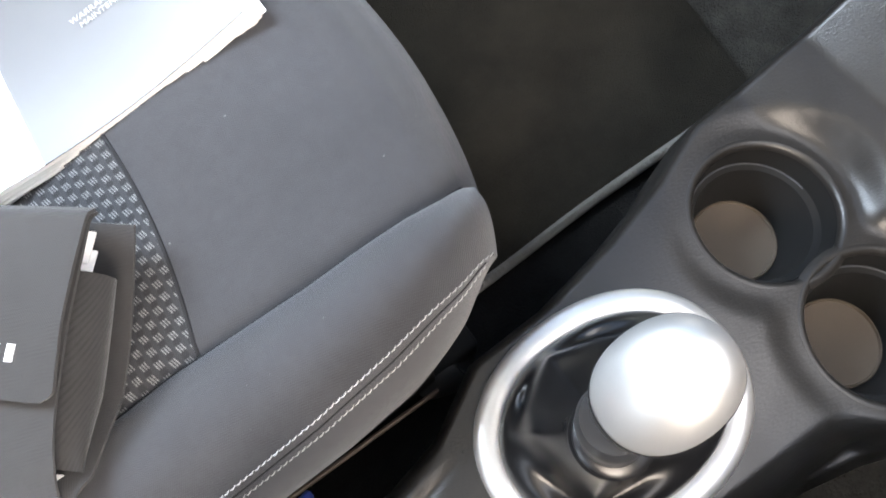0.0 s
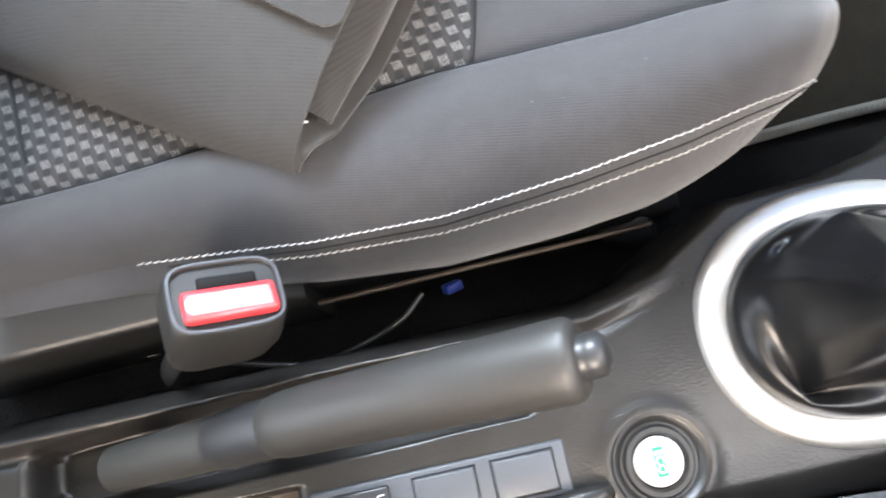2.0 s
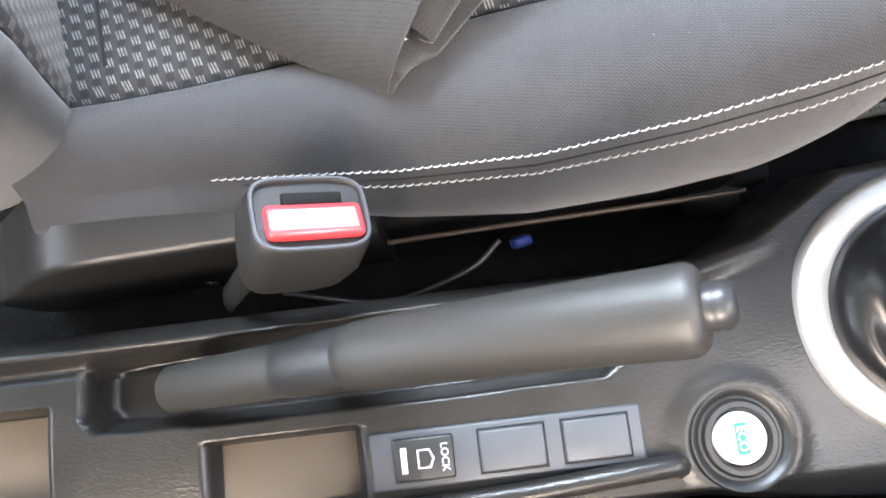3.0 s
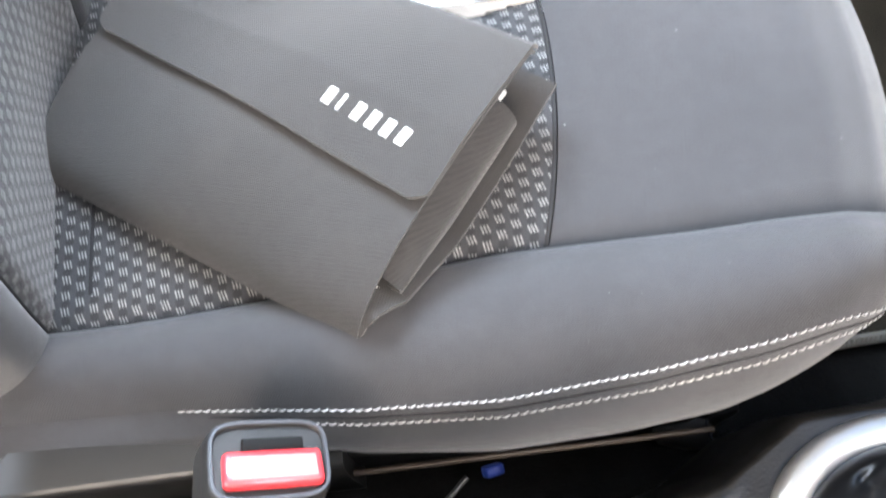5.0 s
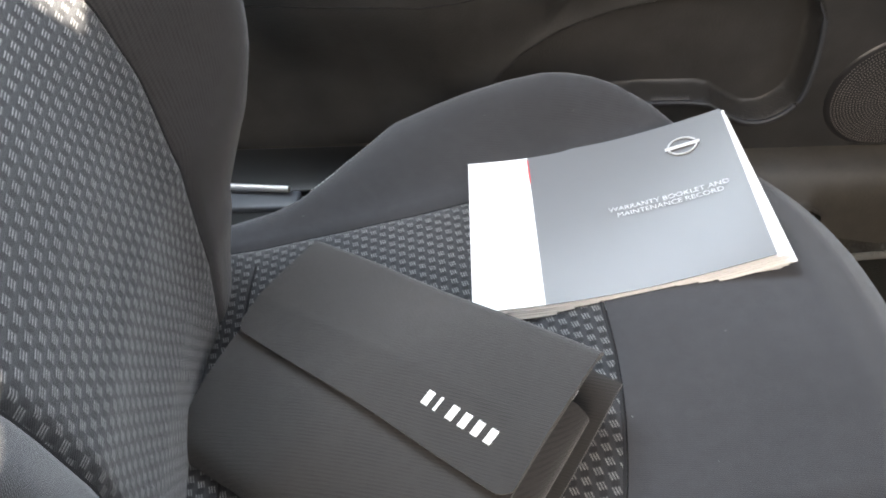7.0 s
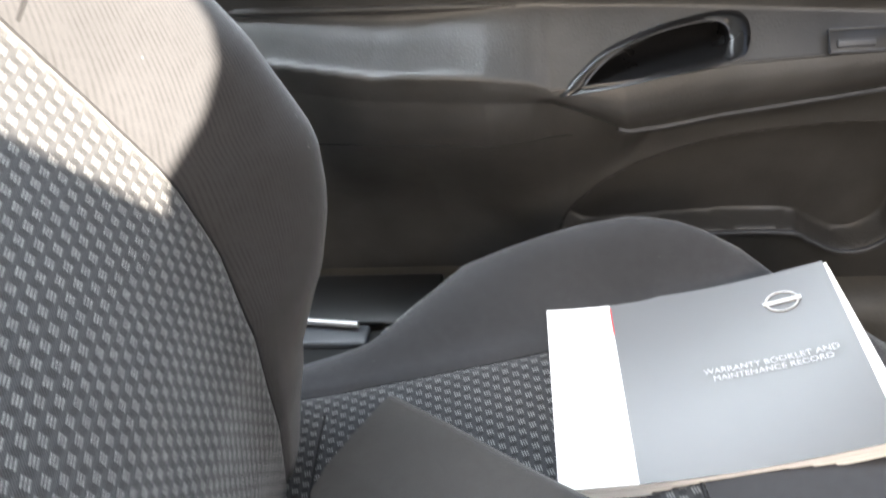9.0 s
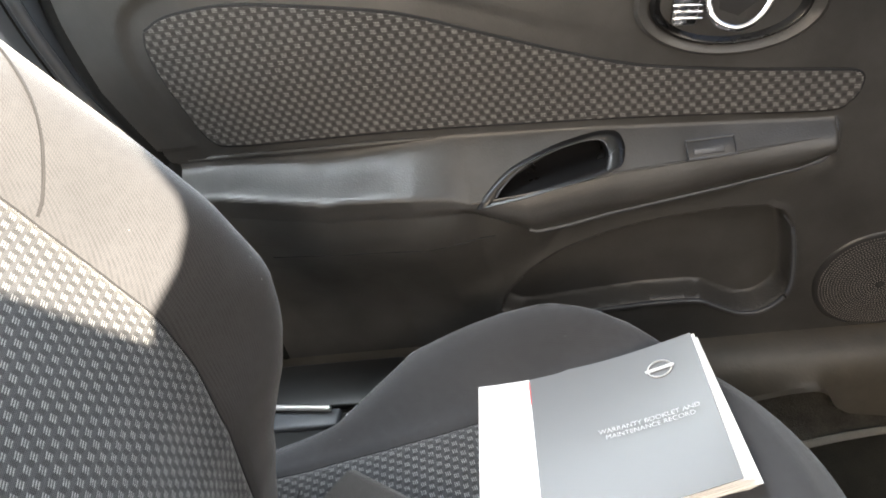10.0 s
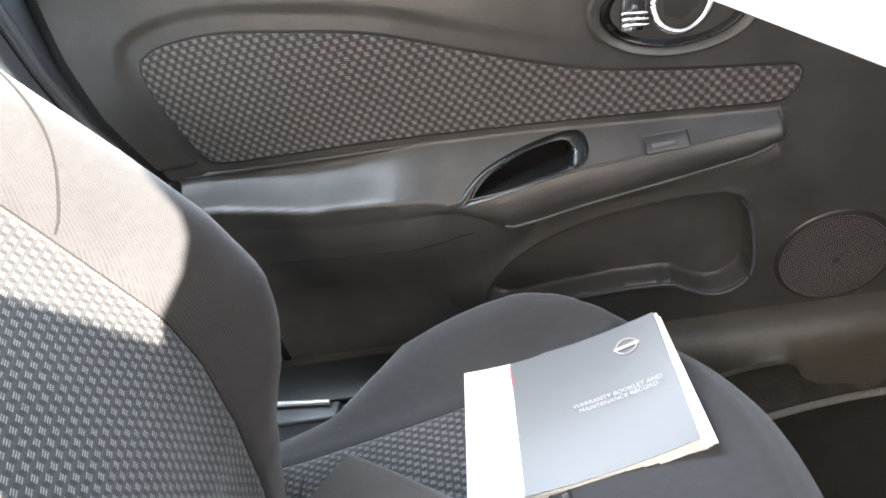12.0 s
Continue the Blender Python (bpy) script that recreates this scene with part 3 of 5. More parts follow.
low_z = table([-0.40, -0.112, -0.008, 0.06, 0.094, 0.125, 0.147, 0.18, 0.212, 0.245, 0.29, 0.40, 0.484, 0.51, 0.60], [0.512, 0.500, 0.481, 0.478, 0.474, 0.468, 0.464, 0.448, 0.431, 0.432, 0.437, 0.443, 0.449, 0.458, 0.46])
POCKET = [(0.150, 0.285), (0.165, 0.315), (0.205, 0.352), (0.258, 0.378), (0.33, 0.395), (0.42, 0.400), (0.470, 0.392), (0.486, 0.36), (0.490, 0.30), (0.484, 0.268), (0.462, 0.248), (0.435, 0.246), (0.405, 0.262), (0.385, 0.273), (0.330, 0.276), (0.25, 0.272), (0.18, 0.268)]


JOINT_Z = table([-0.10, 0.165], [0.427, 0.421])


def inside(p, poly):
    c, j = False, len(poly) - 1
    for i in range(len(poly)):
        (xi, zi), (xj, zj) = poly[i], poly[j]
        if (zi > p[1]) != (zj > p[1]) and p[0] < (xj - xi) * (p[1] - zi) / (zj - zi) + xi:
            c = not c
        j = i
    return c


def gap_to(p, poly):
    best = 9.0
    for i in range(len(poly)):
        a, b = Vector(poly[i - 1]), Vector(poly[i])
        t = max(0, min(1, (Vector(p) - a).dot(b - a) / (b - a).length_squared))
        best = min(best, (a.lerp(b, t) - Vector(p)).length)
    return best


POCKET_LINE = [tuple(p) for p in smooth_line([(x, z, 0) for x, z in POCKET] + [(POCKET[0][0], POCKET[0][1], 0)], 90)]
POCKET_POLY = [(p[0], p[1]) for p in POCKET_LINE[:-1]]


def door_y(x, z):
    """The inner face of the door."""
    fl, rz, ry, lz = fabric_low(x), ridge_z(x), ridge_y(x), low_z(x)
    crease = fl - 0.012
    top = 0.338 + 0.02 * max(0, (z - 0.60) / 0.15) ** 2
    if z >= crease:
        y = top
    elif z > rz:
        t = (crease - z) / max(1e-4, crease - rz)
        left = 1 - min(1, max(0, (x - 0.04) / 0.10))
        y = 0.338 + (ry - 0.338) * t ** (1.0 + 1.0 * left) + 0.007 * left * math.sin(math.pi * t)
    elif z > lz:
        t = (rz - z) / (rz - lz)
        g = min(1, max(0, (x - 0.13) / 0.08))
        y = ry - 0.008 * g * math.sin(math.pi * t) + (0.005 - 0.001 * g) * t * t
    else:
        g = min(1, max(0, (x - 0.13) / 0.08))
        t = min(1, (lz - z) / (0.21 - 0.18 * min(1, max(0, (x - 0.10) / 0.14))))
        start = ry + 0.005 + 0.017 * g
        back = 0.335 + 0.030 * (1 - min(1, max(0, (x - 0.02) / 0.14)))
        y = start + (back - start) * t * t * (3 - 2 * t)
    # the armrest runs out into the plain panel
    f = min(1.0, max(0.0, (x - 0.514) / 0.010))
    flat = 0.335 + 0.003 * min(1.0, max(0.0, (z - 0.40) / 0.15)) if z < 0.55 else top
    return y + (flat - y) * f * f * (3 - 2 * f)


def far_from(outline):
    """A quick distance from a point to a closed outline."""
    a = np.array([p[:2] for p in outline])
    d = np.roll(a, -1, axis=0) - a
    n = (d * d).sum(axis=1)
    def gap(x, z):
        p = np.array((x, z)) - a
        t = np.clip((p * d).sum(axis=1) / n, 0, 1)[:, None]
        return float(np.sqrt((((p - t * d) ** 2).sum(axis=1)).min()))
    return gap


FABRIC = smooth_line([(x, z, 0) for x, z in [(-0.148, 0.700), (-0.12, 0.709), (-0.06, 0.709), (0.011, 0.696), (0.109, 0.672), (0.191, 0.638), (0.273, 0.603), (0.334, 0.581), (0.413, 0.563), (0.50, 0.547), (0.532, 0.540), (0.536, 0.526), (0.527, 0.511), (0.505, 0.505), (0.40, 0.519), (0.292, 0.532), (0.102, 0.551), (-0.034, 0.560), (-0.100, 0.565), (-0.125, 0.576), (-0.140, 0.62), (-0.150, 0.66), (-0.152, 0.685), (-0.148, 0.700)]], 160)[:-1]
FABRIC_POLY = [(p.x, p.y) for p in FABRIC]
fabric_gap, pocket_gap = far_from(FABRIC_POLY[::4]), far_from(POCKET_POLY)


def door_surface(x, z):
    y = door_y(x, z)
    # the lining stands proud of the cloth panel, a rounded step away from it
    if z > fabric_low(x) + 0.004 and not inside((x, z), FABRIC_POLY):
        g = min(1.0, max(0.0, (fabric_gap(x, z) - 0.016) / 0.016))
        y -= 0.0035 * g * g * (3 - 2 * g) * (1 - min(1.0, max(0.0, (x - 0.10) / 0.25)))
    # the sunk map pocket
    if 0.12 < x < 0.52 and 0.22 < z < 0.42:
        g = pocket_gap(x, z)
        if inside((x, z), POCKET_POLY):
            y += 0.030 * min(1.0, g / 0.006)
        else:
            y -= 0.003 * math.exp(-((g / 0.006) ** 2)) * (1 if z < 0.30 or x > 0.46 else 0.2)
    return y


belt = table([-0.45, -0.2, 0.1, 0.36, 0.51, 0.70, 1.0], [0.86, 0.84, 0.80, 0.75, 0.72, 0.69, 0.66])


rear_edge = table([0.19, 0.50, 0.53, 0.60, 0.65, 0.72, 0.85], [-0.175, -0.172, -0.176, -0.203, -0.222, -0.234, -0.242])


def panel_fn(u, v):
    x = -0.30 + 1.20 * u
    lo, hi = 0.19, belt(x)
    z = lo + (hi - lo) * v
    x = rear_edge(z) + (0.90 - rear_edge(z)) * u
    return Vector((x, door_surface(x, z), z))


CUP = smooth_line([(0.158, 0.474, 0), (0.172, 0.488, 0), (0.200, 0.504, 0), (0.245, 0.514, 0), (0.288, 0.517, 0), (0.306, 0.512, 0), (0.308, 0.498, 0), (0.295, 0.490, 0), (0.23, 0.483, 0), (0.158, 0.474, 0)], 60)[:-1]
CUP_POLY = [(p.x, p.y) for p in CUP]
bm = sheet(panel_fn, lin(0, 1, 400), lin(0, 1, 250), lambda u, v: (u * 1.2, v * 0.6))
bmesh.ops.delete(bm, geom=[f for f in bm.faces if 0.15 < f.calc_center_median().x < 0.32 and 0.46 < f.calc_center_median().z < 0.53 and inside((f.calc_center_median().x, f.calc_center_median().z), CUP_POLY)], context="FACES")
part("door_panel", bm, DOOR_PLASTIC, door, "dark grained plastic lining", smooth="soft")

def plate(outline, y_of, thick, bm=None):
    """A flat panel on the door with that outline of (x, z): fan of rings inwards, cloth coordinates in metres."""
    bm = bm or bmesh.new()
    lay = bm.loops.layers.uv.verify()
    n = len(outline)
    xs = [p[0] for p in outline]
    # spine: the middle of the outline at each x
    def mid(x):
        zs = []
        for i in range(n):
            (x0, z0), (x1, z1) = outline[i - 1][:2], outline[i][:2]
            if (x0 - x) * (x1 - x) <= 0 and x0 != x1:
                zs.append(z0 + (z1 - z0) * (x - x0) / (x1 - x0))
        return (min(zs) + max(zs)) / 2 if zs else sum(p[1] for p in outline) / n
    lo, hi = min(xs), max(xs)
    rings = []
    for f in (1.0, 0.985, 0.9, 0.6, 0.3, 0.0):
        ring = []
        for x, z, *_ in outline:
            xx = max(lo + 0.02, min(hi - 0.02, x))
            zc = mid(xx)
            px, pz = xx + (x - xx) * f, zc + (z - zc) * f
            lift = thick if f < 0.99 else 0.0
            ring.append(bm.verts.new((px, y_of(px, pz) - lift, pz)))
        rings.append(ring)
    for a, b in zip(rings, rings[1:]):
        for k in range(n):
            try:
                f = bm.faces.new((a[k], a[(k + 1) % n], b[(k + 1) % n], b[k]))
            except ValueError:
                continue
            for l in f.loops:
                l[lay].uv = (l.vert.co.z, l.vert.co.x)
    return bm


outline = [(p.x, p.y) for p in FABRIC]
part("fabric_panel", plate(outline, lambda x, z: 0.3375 + 0.02 * max(0, (z - 0.60) / 0.15) ** 2, 0.004), DOOR_PATTERN, door, "patterned woven cloth panel")
bm = bmesh.new()
tube(bm, [(x, 0.336 + 0.02 * max(0, (z - 0.60) / 0.15) ** 2, z) for x, z in outline], 0.0022, 6, closed=True)
part("fabric_edge", bm, SEAM, door)

# pull cup, with its raised rim
cup_y = lambda x, z: door_y(x, z)
bm = bmesh.new()
cx, cz = 0.24, 0.498
rings = []
for f, d in ((1.05, 0.0005), (1.02, -0.0035), (0.95, -0.0045), (0.86, -0.0030), (0.80, 0.0), (0.78, 0.006), (0.72, 0.026), (0.5, 0.032), (0.0, 0.032)):
    rings.append([bm.verts.new((cx + (p.x - cx) * f, cup_y(cx + (p.x - cx) * f, cz + (p.y - cz) * f) + d, cz + (p.y - cz) * f)) for p in CUP])
for a, b in zip(rings, rings[1:]):
    for k in range(len(CUP)):
        bm.faces.new((a[k], a[(k + 1) % len(CUP)], b[(k + 1) % len(CUP)], b[k]))
part("pull_cup", bm, GLOSS, door, "glossy black pull cup")
bm = bmesh.new()
lip_line = [(cx + (p.x - cx) * 0.81, cz + (p.y - cz) * 0.81) for p in CUP[2:36]]
tube(bm, [(x, cup_y(x, z) - 0.0010, z) for x, z in lip_line], 0.0010, 8)
part("pull_cup_rim", bm, GREY_PLASTIC, door, "thin satin grey inner rim")
# rounded edge under the cloth, and the joint below the shelf
bm = bmesh.new()
tube(bm, [(x, 0.3375, fabric_low(x) - 0.013) for x in lin(-0.165, 0.12, 40)], [0.001] * 4 + [0.0035] * 30 + [0.003, 0.0025, 0.002, 0.0015, 0.001, 0.0005], 10)
part("shelf_bead", bm, DOOR_PLASTIC, door)
bm = bmesh.new()
tube(bm, [(x, door_y(x, z) - 0.0002, z) for x, z in [(x, JOINT_Z(x)) for x in lin(-0.10, 0.165, 40)]], 0.0007, 5)
part("panel_joint", bm, SEAM, door)
# armrest edge beads
bm = bmesh.new()
tube(bm, [(x, ridge_y(x) - 0.0005, ridge_z(x)) for x in lin(0.147, 0.50, 50)], [0.0016] * 40 + [0.0016 - 0.00015 * i for i in range(10)], 6)
part("armrest_seam", bm, SMOOTH, door)
# lower bead, given a paler grey that draws its thin highlight
bm = bmesh.new()
bead = [(x, ridge_y(x) + 0.003, low_z(x) + 0.001) for x in lin(0.205, 0.490, 30)]
bead += [(0.503, 0.3245, 0.4535), (0.512, 0.3262, 0.4620), (0.5165, 0.3282, 0.4740), (0.5175, 0.3300, 0.4860), (0.5155, 0.3318, 0.4980)]
tube(bm, smooth_line(bead, 80), [0.0026] * 74 + [0.0024, 0.0022, 0.0020, 0.0017, 0.0013, 0.0008], 8)
part("armrest_bead", bm, GREY_PLASTIC, door, "edge bead in a paler grey for its highlight")
# pocket lip
bm = bmesh.new()
lip = [(0.475, 0.386), (0.486, 0.36), (0.490, 0.30), (0.484, 0.268), (0.462, 0.248), (0.435, 0.246), (0.405, 0.262), (0.385, 0.273), (0.330, 0.276), (0.25, 0.272), (0.18, 0.268)]
tube(bm, [(p.x, 0.3300, p.y) for p in smooth_line([(x, z, 0) for x, z in lip], 70)], [0.001] * 6 + [0.0028] * 60 + [0.001] * 4, 8)
part("pocket_lip", bm, GREY_PLASTIC, door, "smooth rounded lip of the map pocket")
# window switch
sw_m = pose(0.394, 0.3119, 0.4931, 46, 4, 6)
sw = part("window_switch", box(bmesh.new(), sw_m, (0.047, 0.019, 0.004), 0.001), SMOOTH, door, "black window switch")
bm = bmesh.new()
tube(bm, [sw_m @ Vector(p) for p in ((-0.0235, -0.0095, 0.002), (0.0235, -0.0095, 0.002), (0.0235, 0.0095, 0.002), (-0.0235, 0.0095, 0.002))], 0.0014, 6, closed=True)
part("switch_frame", bm, GREY_PLASTIC, sw)
part("switch_rocker", box(bmesh.new(), sw_m @ pose(-0.003, -0.003, 0.0028, 12, 0, 0), (0.030, 0.0065, 0.0034), 0.001), GREY_PLASTIC, sw)
# speaker grille
SPK = (0.584, 0.274)
bm = bmesh.new()
loft(bm, [[(SPK[0] + r * math.cos(a), y, SPK[1] + r * math.sin(a)) for a in lin(0, 2 * math.pi * 63 / 64, 64)] for r, y in ((0.071, 0.3365), (0.069, 0.3340), (0.066, 0.3330), (0.060, 0.331), (0.03, 0.328), (0.002, 0.327))], caps=False)
grille = part("speaker_grille", bm, SMOOTH, door, "round perforated speaker grille")
bm = bmesh.new()
for ring in range(2, 22):
    r = 0.003 * ring
    for k in range(6 * ring):
        a = 2 * math.pi * k / (6 * ring) + 0.3 * ring
        y = float(np.interp(r, [0.002, 0.03, 0.06, 0.066], [0.327, 0.328, 0.331, 0.3335])) - 0.0006
        c = Vector((SPK[0] + r * math.cos(a), y, SPK[1] + r * math.sin(a)))
        bm.faces.new([bm.verts.new(c + 0.00085 * Vector((math.cos(b), 0, math.sin(b)))) for b in lin(0, 2 * math.pi * 5 / 6, 6)])
holes = part("grille_holes", bm, GRILLE_DOT, grille, "rows of tiny raised perforations")
holes["kind"] = "stuff"
# inner handle in its bowl
def oval(cx, cz, rx, rz, y, lean=-0.10, n=48):
    return [(cx + rx * math.cos(a), y, cz + rz * math.sin(a) + lean * rx * math.cos(a)) for a in lin(0, 2 * math.pi * (n - 1) / n, n)]


bm = bmesh.new()
loft(bm, [oval(0.415, 0.628, rx, rz, y) for rx, rz, y in ((0.086, 0.050, 0.3345), (0.082, 0.047, 0.3320), (0.074, 0.041, 0.3350), (0.071, 0.039, 0.3385))], caps=False)
part("handle_surround", bm, DOOR_PLASTIC, door, "soft bevelled edge round the handle bowl")
bm = bmesh.new()
loft(bm, [oval(0.415, 0.628, rx, rz, y) for rx, rz, y in ((0.0715, 0.0395, 0.3350), (0.068, 0.037, 0.3325), (0.064, 0.034, 0.3345), (0.058, 0.029, 0.346), (0.04, 0.02, 0.352), (0.004, 0.002, 0.352))], caps=False)
bowl = part("handle_bowl", bm, GLOSS, door, "glossy black handle bowl")
bm = bmesh.new()
tube(bm, smooth_line([(0.412, 0.338, 0.646), (0.405, 0.330, 0.628), (0.411, 0.323, 0.610), (0.430, 0.320, 0.602), (0.450, 0.323, 0.610), (0.462, 0.330, 0.628), (0.466, 0.338, 0.646)], 40), 0.0038, 10)
bmesh.ops.translate(bm, vec=(-0.011, 0, 0.007), verts=bm.verts)
part("door_handle", bm, CHROME, bowl, "bright chrome lever")
bm = bmesh.new()
loft(bm, [[(x, y, z + dz) for x, y, z in ((0.416, 0.336, 0.616), (0.432, 0.334, 0.608), (0.450, 0.336, 0.618), (0.456, 0.338, 0.640), (0.416, 0.338, 0.640))] for dz in (0.0, 0.004)])
bmesh.ops.translate(bm, vec=(-0.011, 0, 0.007), verts=bm.verts)
part("handle_plate", bm, SMOOTH, bowl, "dark glossy plate inside the lever")
bm = bmesh.new()
box(bm, pose(0.386, 0.328, 0.632, 0, 8, 0), (0.024, 0.012, 0.044), 0.004)
for k in range(3):
    box(bm, pose(0.386, 0.322, 0.618 + 0.006 * k, 0, 8, 0), (0.026, 0.003, 0.0022), 0.0008)
bmesh.ops.translate(bm, vec=(-0.011, 0, 0.007), verts=bm.verts)
part("lock_slider", bm, CHROME, bowl, "ribbed chrome lock slider")
# door top roll and weather strips
bm = bmesh.new()
tube(bm, [(x, 0.362, belt(x) - 0.004) for x in lin(-0.28, 0.9, 40)], 0.012, 10)
part("belt_seal", bm, SMOOTH, door, "black rubber window seal")
bm = bmesh.new()
rear = [panel_fn(0.0, v) for v in lin(0, 1, 40)]
tube(bm, [p + Vector((-0.006, 0.010, 0)) for p in rear], 0.012, 8)
part("rear_seal", bm, DULL, door, "black rubber door seal")

# pillar, sill and lower trim beside the seat
bm = bmesh.new()
loft(bm, [[(x0 - 0.018, 0.365, z), (x0 - 0.024, 0.346, z), (x0 - 0.05, 0.338, z), (x0 - 0.22, 0.340, z), (x0 - 0.26, 0.40, z), (x0 - 0.02, 0.40, z)] for z, x0 in [(z, rear_edge(z)) for z in lin(0.20, 1.235, 26)]])
pillar = part("pillar_trim", bm, PILLAR)
tagged(pillar, "blue grey plastic trim of the door pillar", "pillar trim", kind="structure")
zs = lin(0.30, 1.20, 40)
part("pillar_strip", tube(bmesh.new(), [(rear_edge(z) - 0.031, 0.3425, z) for z in zs], 0.0065, 8), GREY_PLASTIC, pillar, "paler grey edge strip")
part("pillar_groove", tube(bmesh.new(), [(rear_edge(z) - 0.043, 0.3405, z) for z in zs], 0.0016, 6), DULL, pillar)
bm = bmesh.new()
prof = [(0.40, 0.08), (0.40, 0.205), (0.345, 0.205), (0.318, 0.200), (0.300, 0.188), (0.288, 0.168), (0.283, 0.14), (0.275, 0.08)]
sill_low = table([-0.5, 0.36, 0.43, 0.48, 0.512, 0.525, 0.533, 0.551, 0.60, 1.1], [0.10, 0.12, 0.148, 0.161, 0.163, 0.155, 0.132, 0.118, 0.107, 0.107])
loft(bm, [[(x, y + 0.004 * math.sin(9 * x), max(z, sill_low(x)) if y < 0.35 else z) for y, z in prof] for x in lin(-0.5, 1.1, 260)])
sill = part("sill_trim", bm, SILL)
tagged(sill, "dark plastic sill trim along the door opening", "sill trim", kind="structure")
bm = bmesh.new()
box(bm, pose(-0.09, 0.262, 0.250, 0, 0, 0), (0.22, 0.075, 0.012), 0.003)
cover = part("sill_cover", bm, VALANCE)
tagged(cover, "black plastic cover between seat and door", "trim cover", kind="structure")
rail = empty("rail_bracket")
part("rail_edge", tube(bmesh.new(), [(-0.13, 0.205, 0.283), (-0.05, 0.197, 0.283)], 0.0036, 8), SILVER, rail, "bare metal edge")
part("rail_plate", box(bmesh.new(), pose(-0.09, 0.190, 0.262), (0.10, 0.026, 0.03), 0.003), GREY_PLASTIC, rail, "dark pressed plate")
tagged(rail, "dark seat rail end with a bare metal edge", "bracket")
bm = bmesh.new()
box(bm, pose(-0.09, 0.19, 0.20), (0.16, 0.06, 0.04), 0.01)
flap = part("carpet_flap", bm, TRAY)
tagged(flap, "brown felt carpet flap beside the seat rail", "carpet")

# ---------------------------------------------------------------- floor mat and tunnel
MAT_EDGE = smooth_line([(0.30, -0.175, 0), (0.459, -0.152, 0), (0.58, -0.132, 0), (0.722, -0.114, 0), (0.80, -0.10, 0)], 50)
bm = bmesh.new()
far = smooth_line([(0.30, 0.218, 0), (0.46, 0.238, 0), (0.54, 0.252, 0), (0.62, 0.261, 0), (0.80, 0.268, 0)], 50)
loft(bm, [[(p.x, p.y, FLOOR_Z + 0.002), (p.x, p.y, FLOOR_Z + 0.013), (q.x, q.y, FLOOR_Z + 0.013), (q.x, q.y, FLOOR_Z + 0.002)] for p, q in zip(MAT_EDGE, far)])
mat_ob = part("mat_body", bm, MAT)
floor_mat = empty("floor_mat")
mat_ob.parent = floor_mat
tagged(floor_mat, "black carpet floor mat with a grey bound edge", "floor mat")
for edge in (MAT_EDGE, far):
    bm = bmesh.new()
    a = 0.0
    pts = [Vector((p.x, p.y, FLOOR_Z + 0.013)) for p in edge]
    tube(bm, pts, 0.0052, 8)
    dense = smooth_line(pts, 220)
    for i in range(0, 218, 2):
        p, q = dense[i], dense[i + 1]
        d = (q - p).normalized()
        n = Vector((-d.y, d.x, 0))
        tube(bm, [p - 0.004 * n + Vector((0, 0, 0.001)), p + Vector((0, 0, 0.0062)) + 0.001 * d, p + 0.004 * n + 0.002 * d + Vector((0, 0, 0.001))], 0.0015, 5)
    part("bound_edge", bm, BINDING, floor_mat, "pale grey overlocked edge")
# tunnel carpet, its colour darkened for the shade in the gap
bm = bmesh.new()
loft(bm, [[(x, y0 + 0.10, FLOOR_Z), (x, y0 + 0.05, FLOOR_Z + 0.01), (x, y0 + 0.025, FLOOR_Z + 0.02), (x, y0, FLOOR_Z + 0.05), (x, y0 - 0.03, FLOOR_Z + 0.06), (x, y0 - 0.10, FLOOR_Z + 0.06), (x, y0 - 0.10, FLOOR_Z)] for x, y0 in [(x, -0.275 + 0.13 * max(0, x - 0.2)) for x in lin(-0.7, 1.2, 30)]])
tunnel = part("tunnel_carpet", bm, SHADED_FELT)
tagged(tunnel, "felt carpet over the central tunnel, darkened for the gap's shade", "carpet", kind="structure")
bm = bmesh.new()
loft(bm, [[(x, 0.255, FLOOR_Z), (x, 0.268, 0.10 + 0.004 * math.sin(20 * x)), (x, 0.288, 0.13 + 0.004 * math.sin(13 * x)), (x, 0.291, 0.172), (x, 0.31, 0.172), (x, 0.31, FLOOR_Z)] for x in lin(0.0, 0.98, 40)])
kick = part("kick_carpet", bm, CARPET)
tagged(kick, "dusty grey carpet turned up at the sill", "carpet", kind="structure")
# dashboard lower body closing the footwell
bm = bmesh.new()
loft(bm, [[(0.98, y, 0.42), (0.86, y, 0.50), (0.80, y, 0.62), (0.82, y, 0.74), (0.92, y, 0.82), (1.27, y, 0.86), (1.27, y, 0.42)] for y in lin(-1.05, 0.33, 12)])
dash = part("dashboard", bm, DOOR_PLASTIC)
tagged(dash, "dark plastic dashboard above the footwells", "dashboard", kind="structure")

# ---------------------------------------------------------------- centre console
CON = Matrix.Translation((0, -0.363, 0)) @ Matrix.Rotation(radians(6), 4, "Z")
console = empty("centre_console", CON)
tagged(console, "dark grained plastic centre console with two cup holders", "console")
left_b = table([-0.35, 0.30, 0.35, 0.40, 0.47, 0.53, 0.59, 0.64, 0.72, 0.85], [0.037, 0.037, 0.050, 0.080, 0.084, 0.096, 0.113, 0.134, 0.139, 0.142])
right_b = table([-0.35, 0.30, 0.40, 0.47, 0.53, 0.59, 0.64, 0.72, 0.85], [-0.078, -0.078, -0.094, -0.098, -0.104, -0.116, -0.134, -0.139, -0.142])
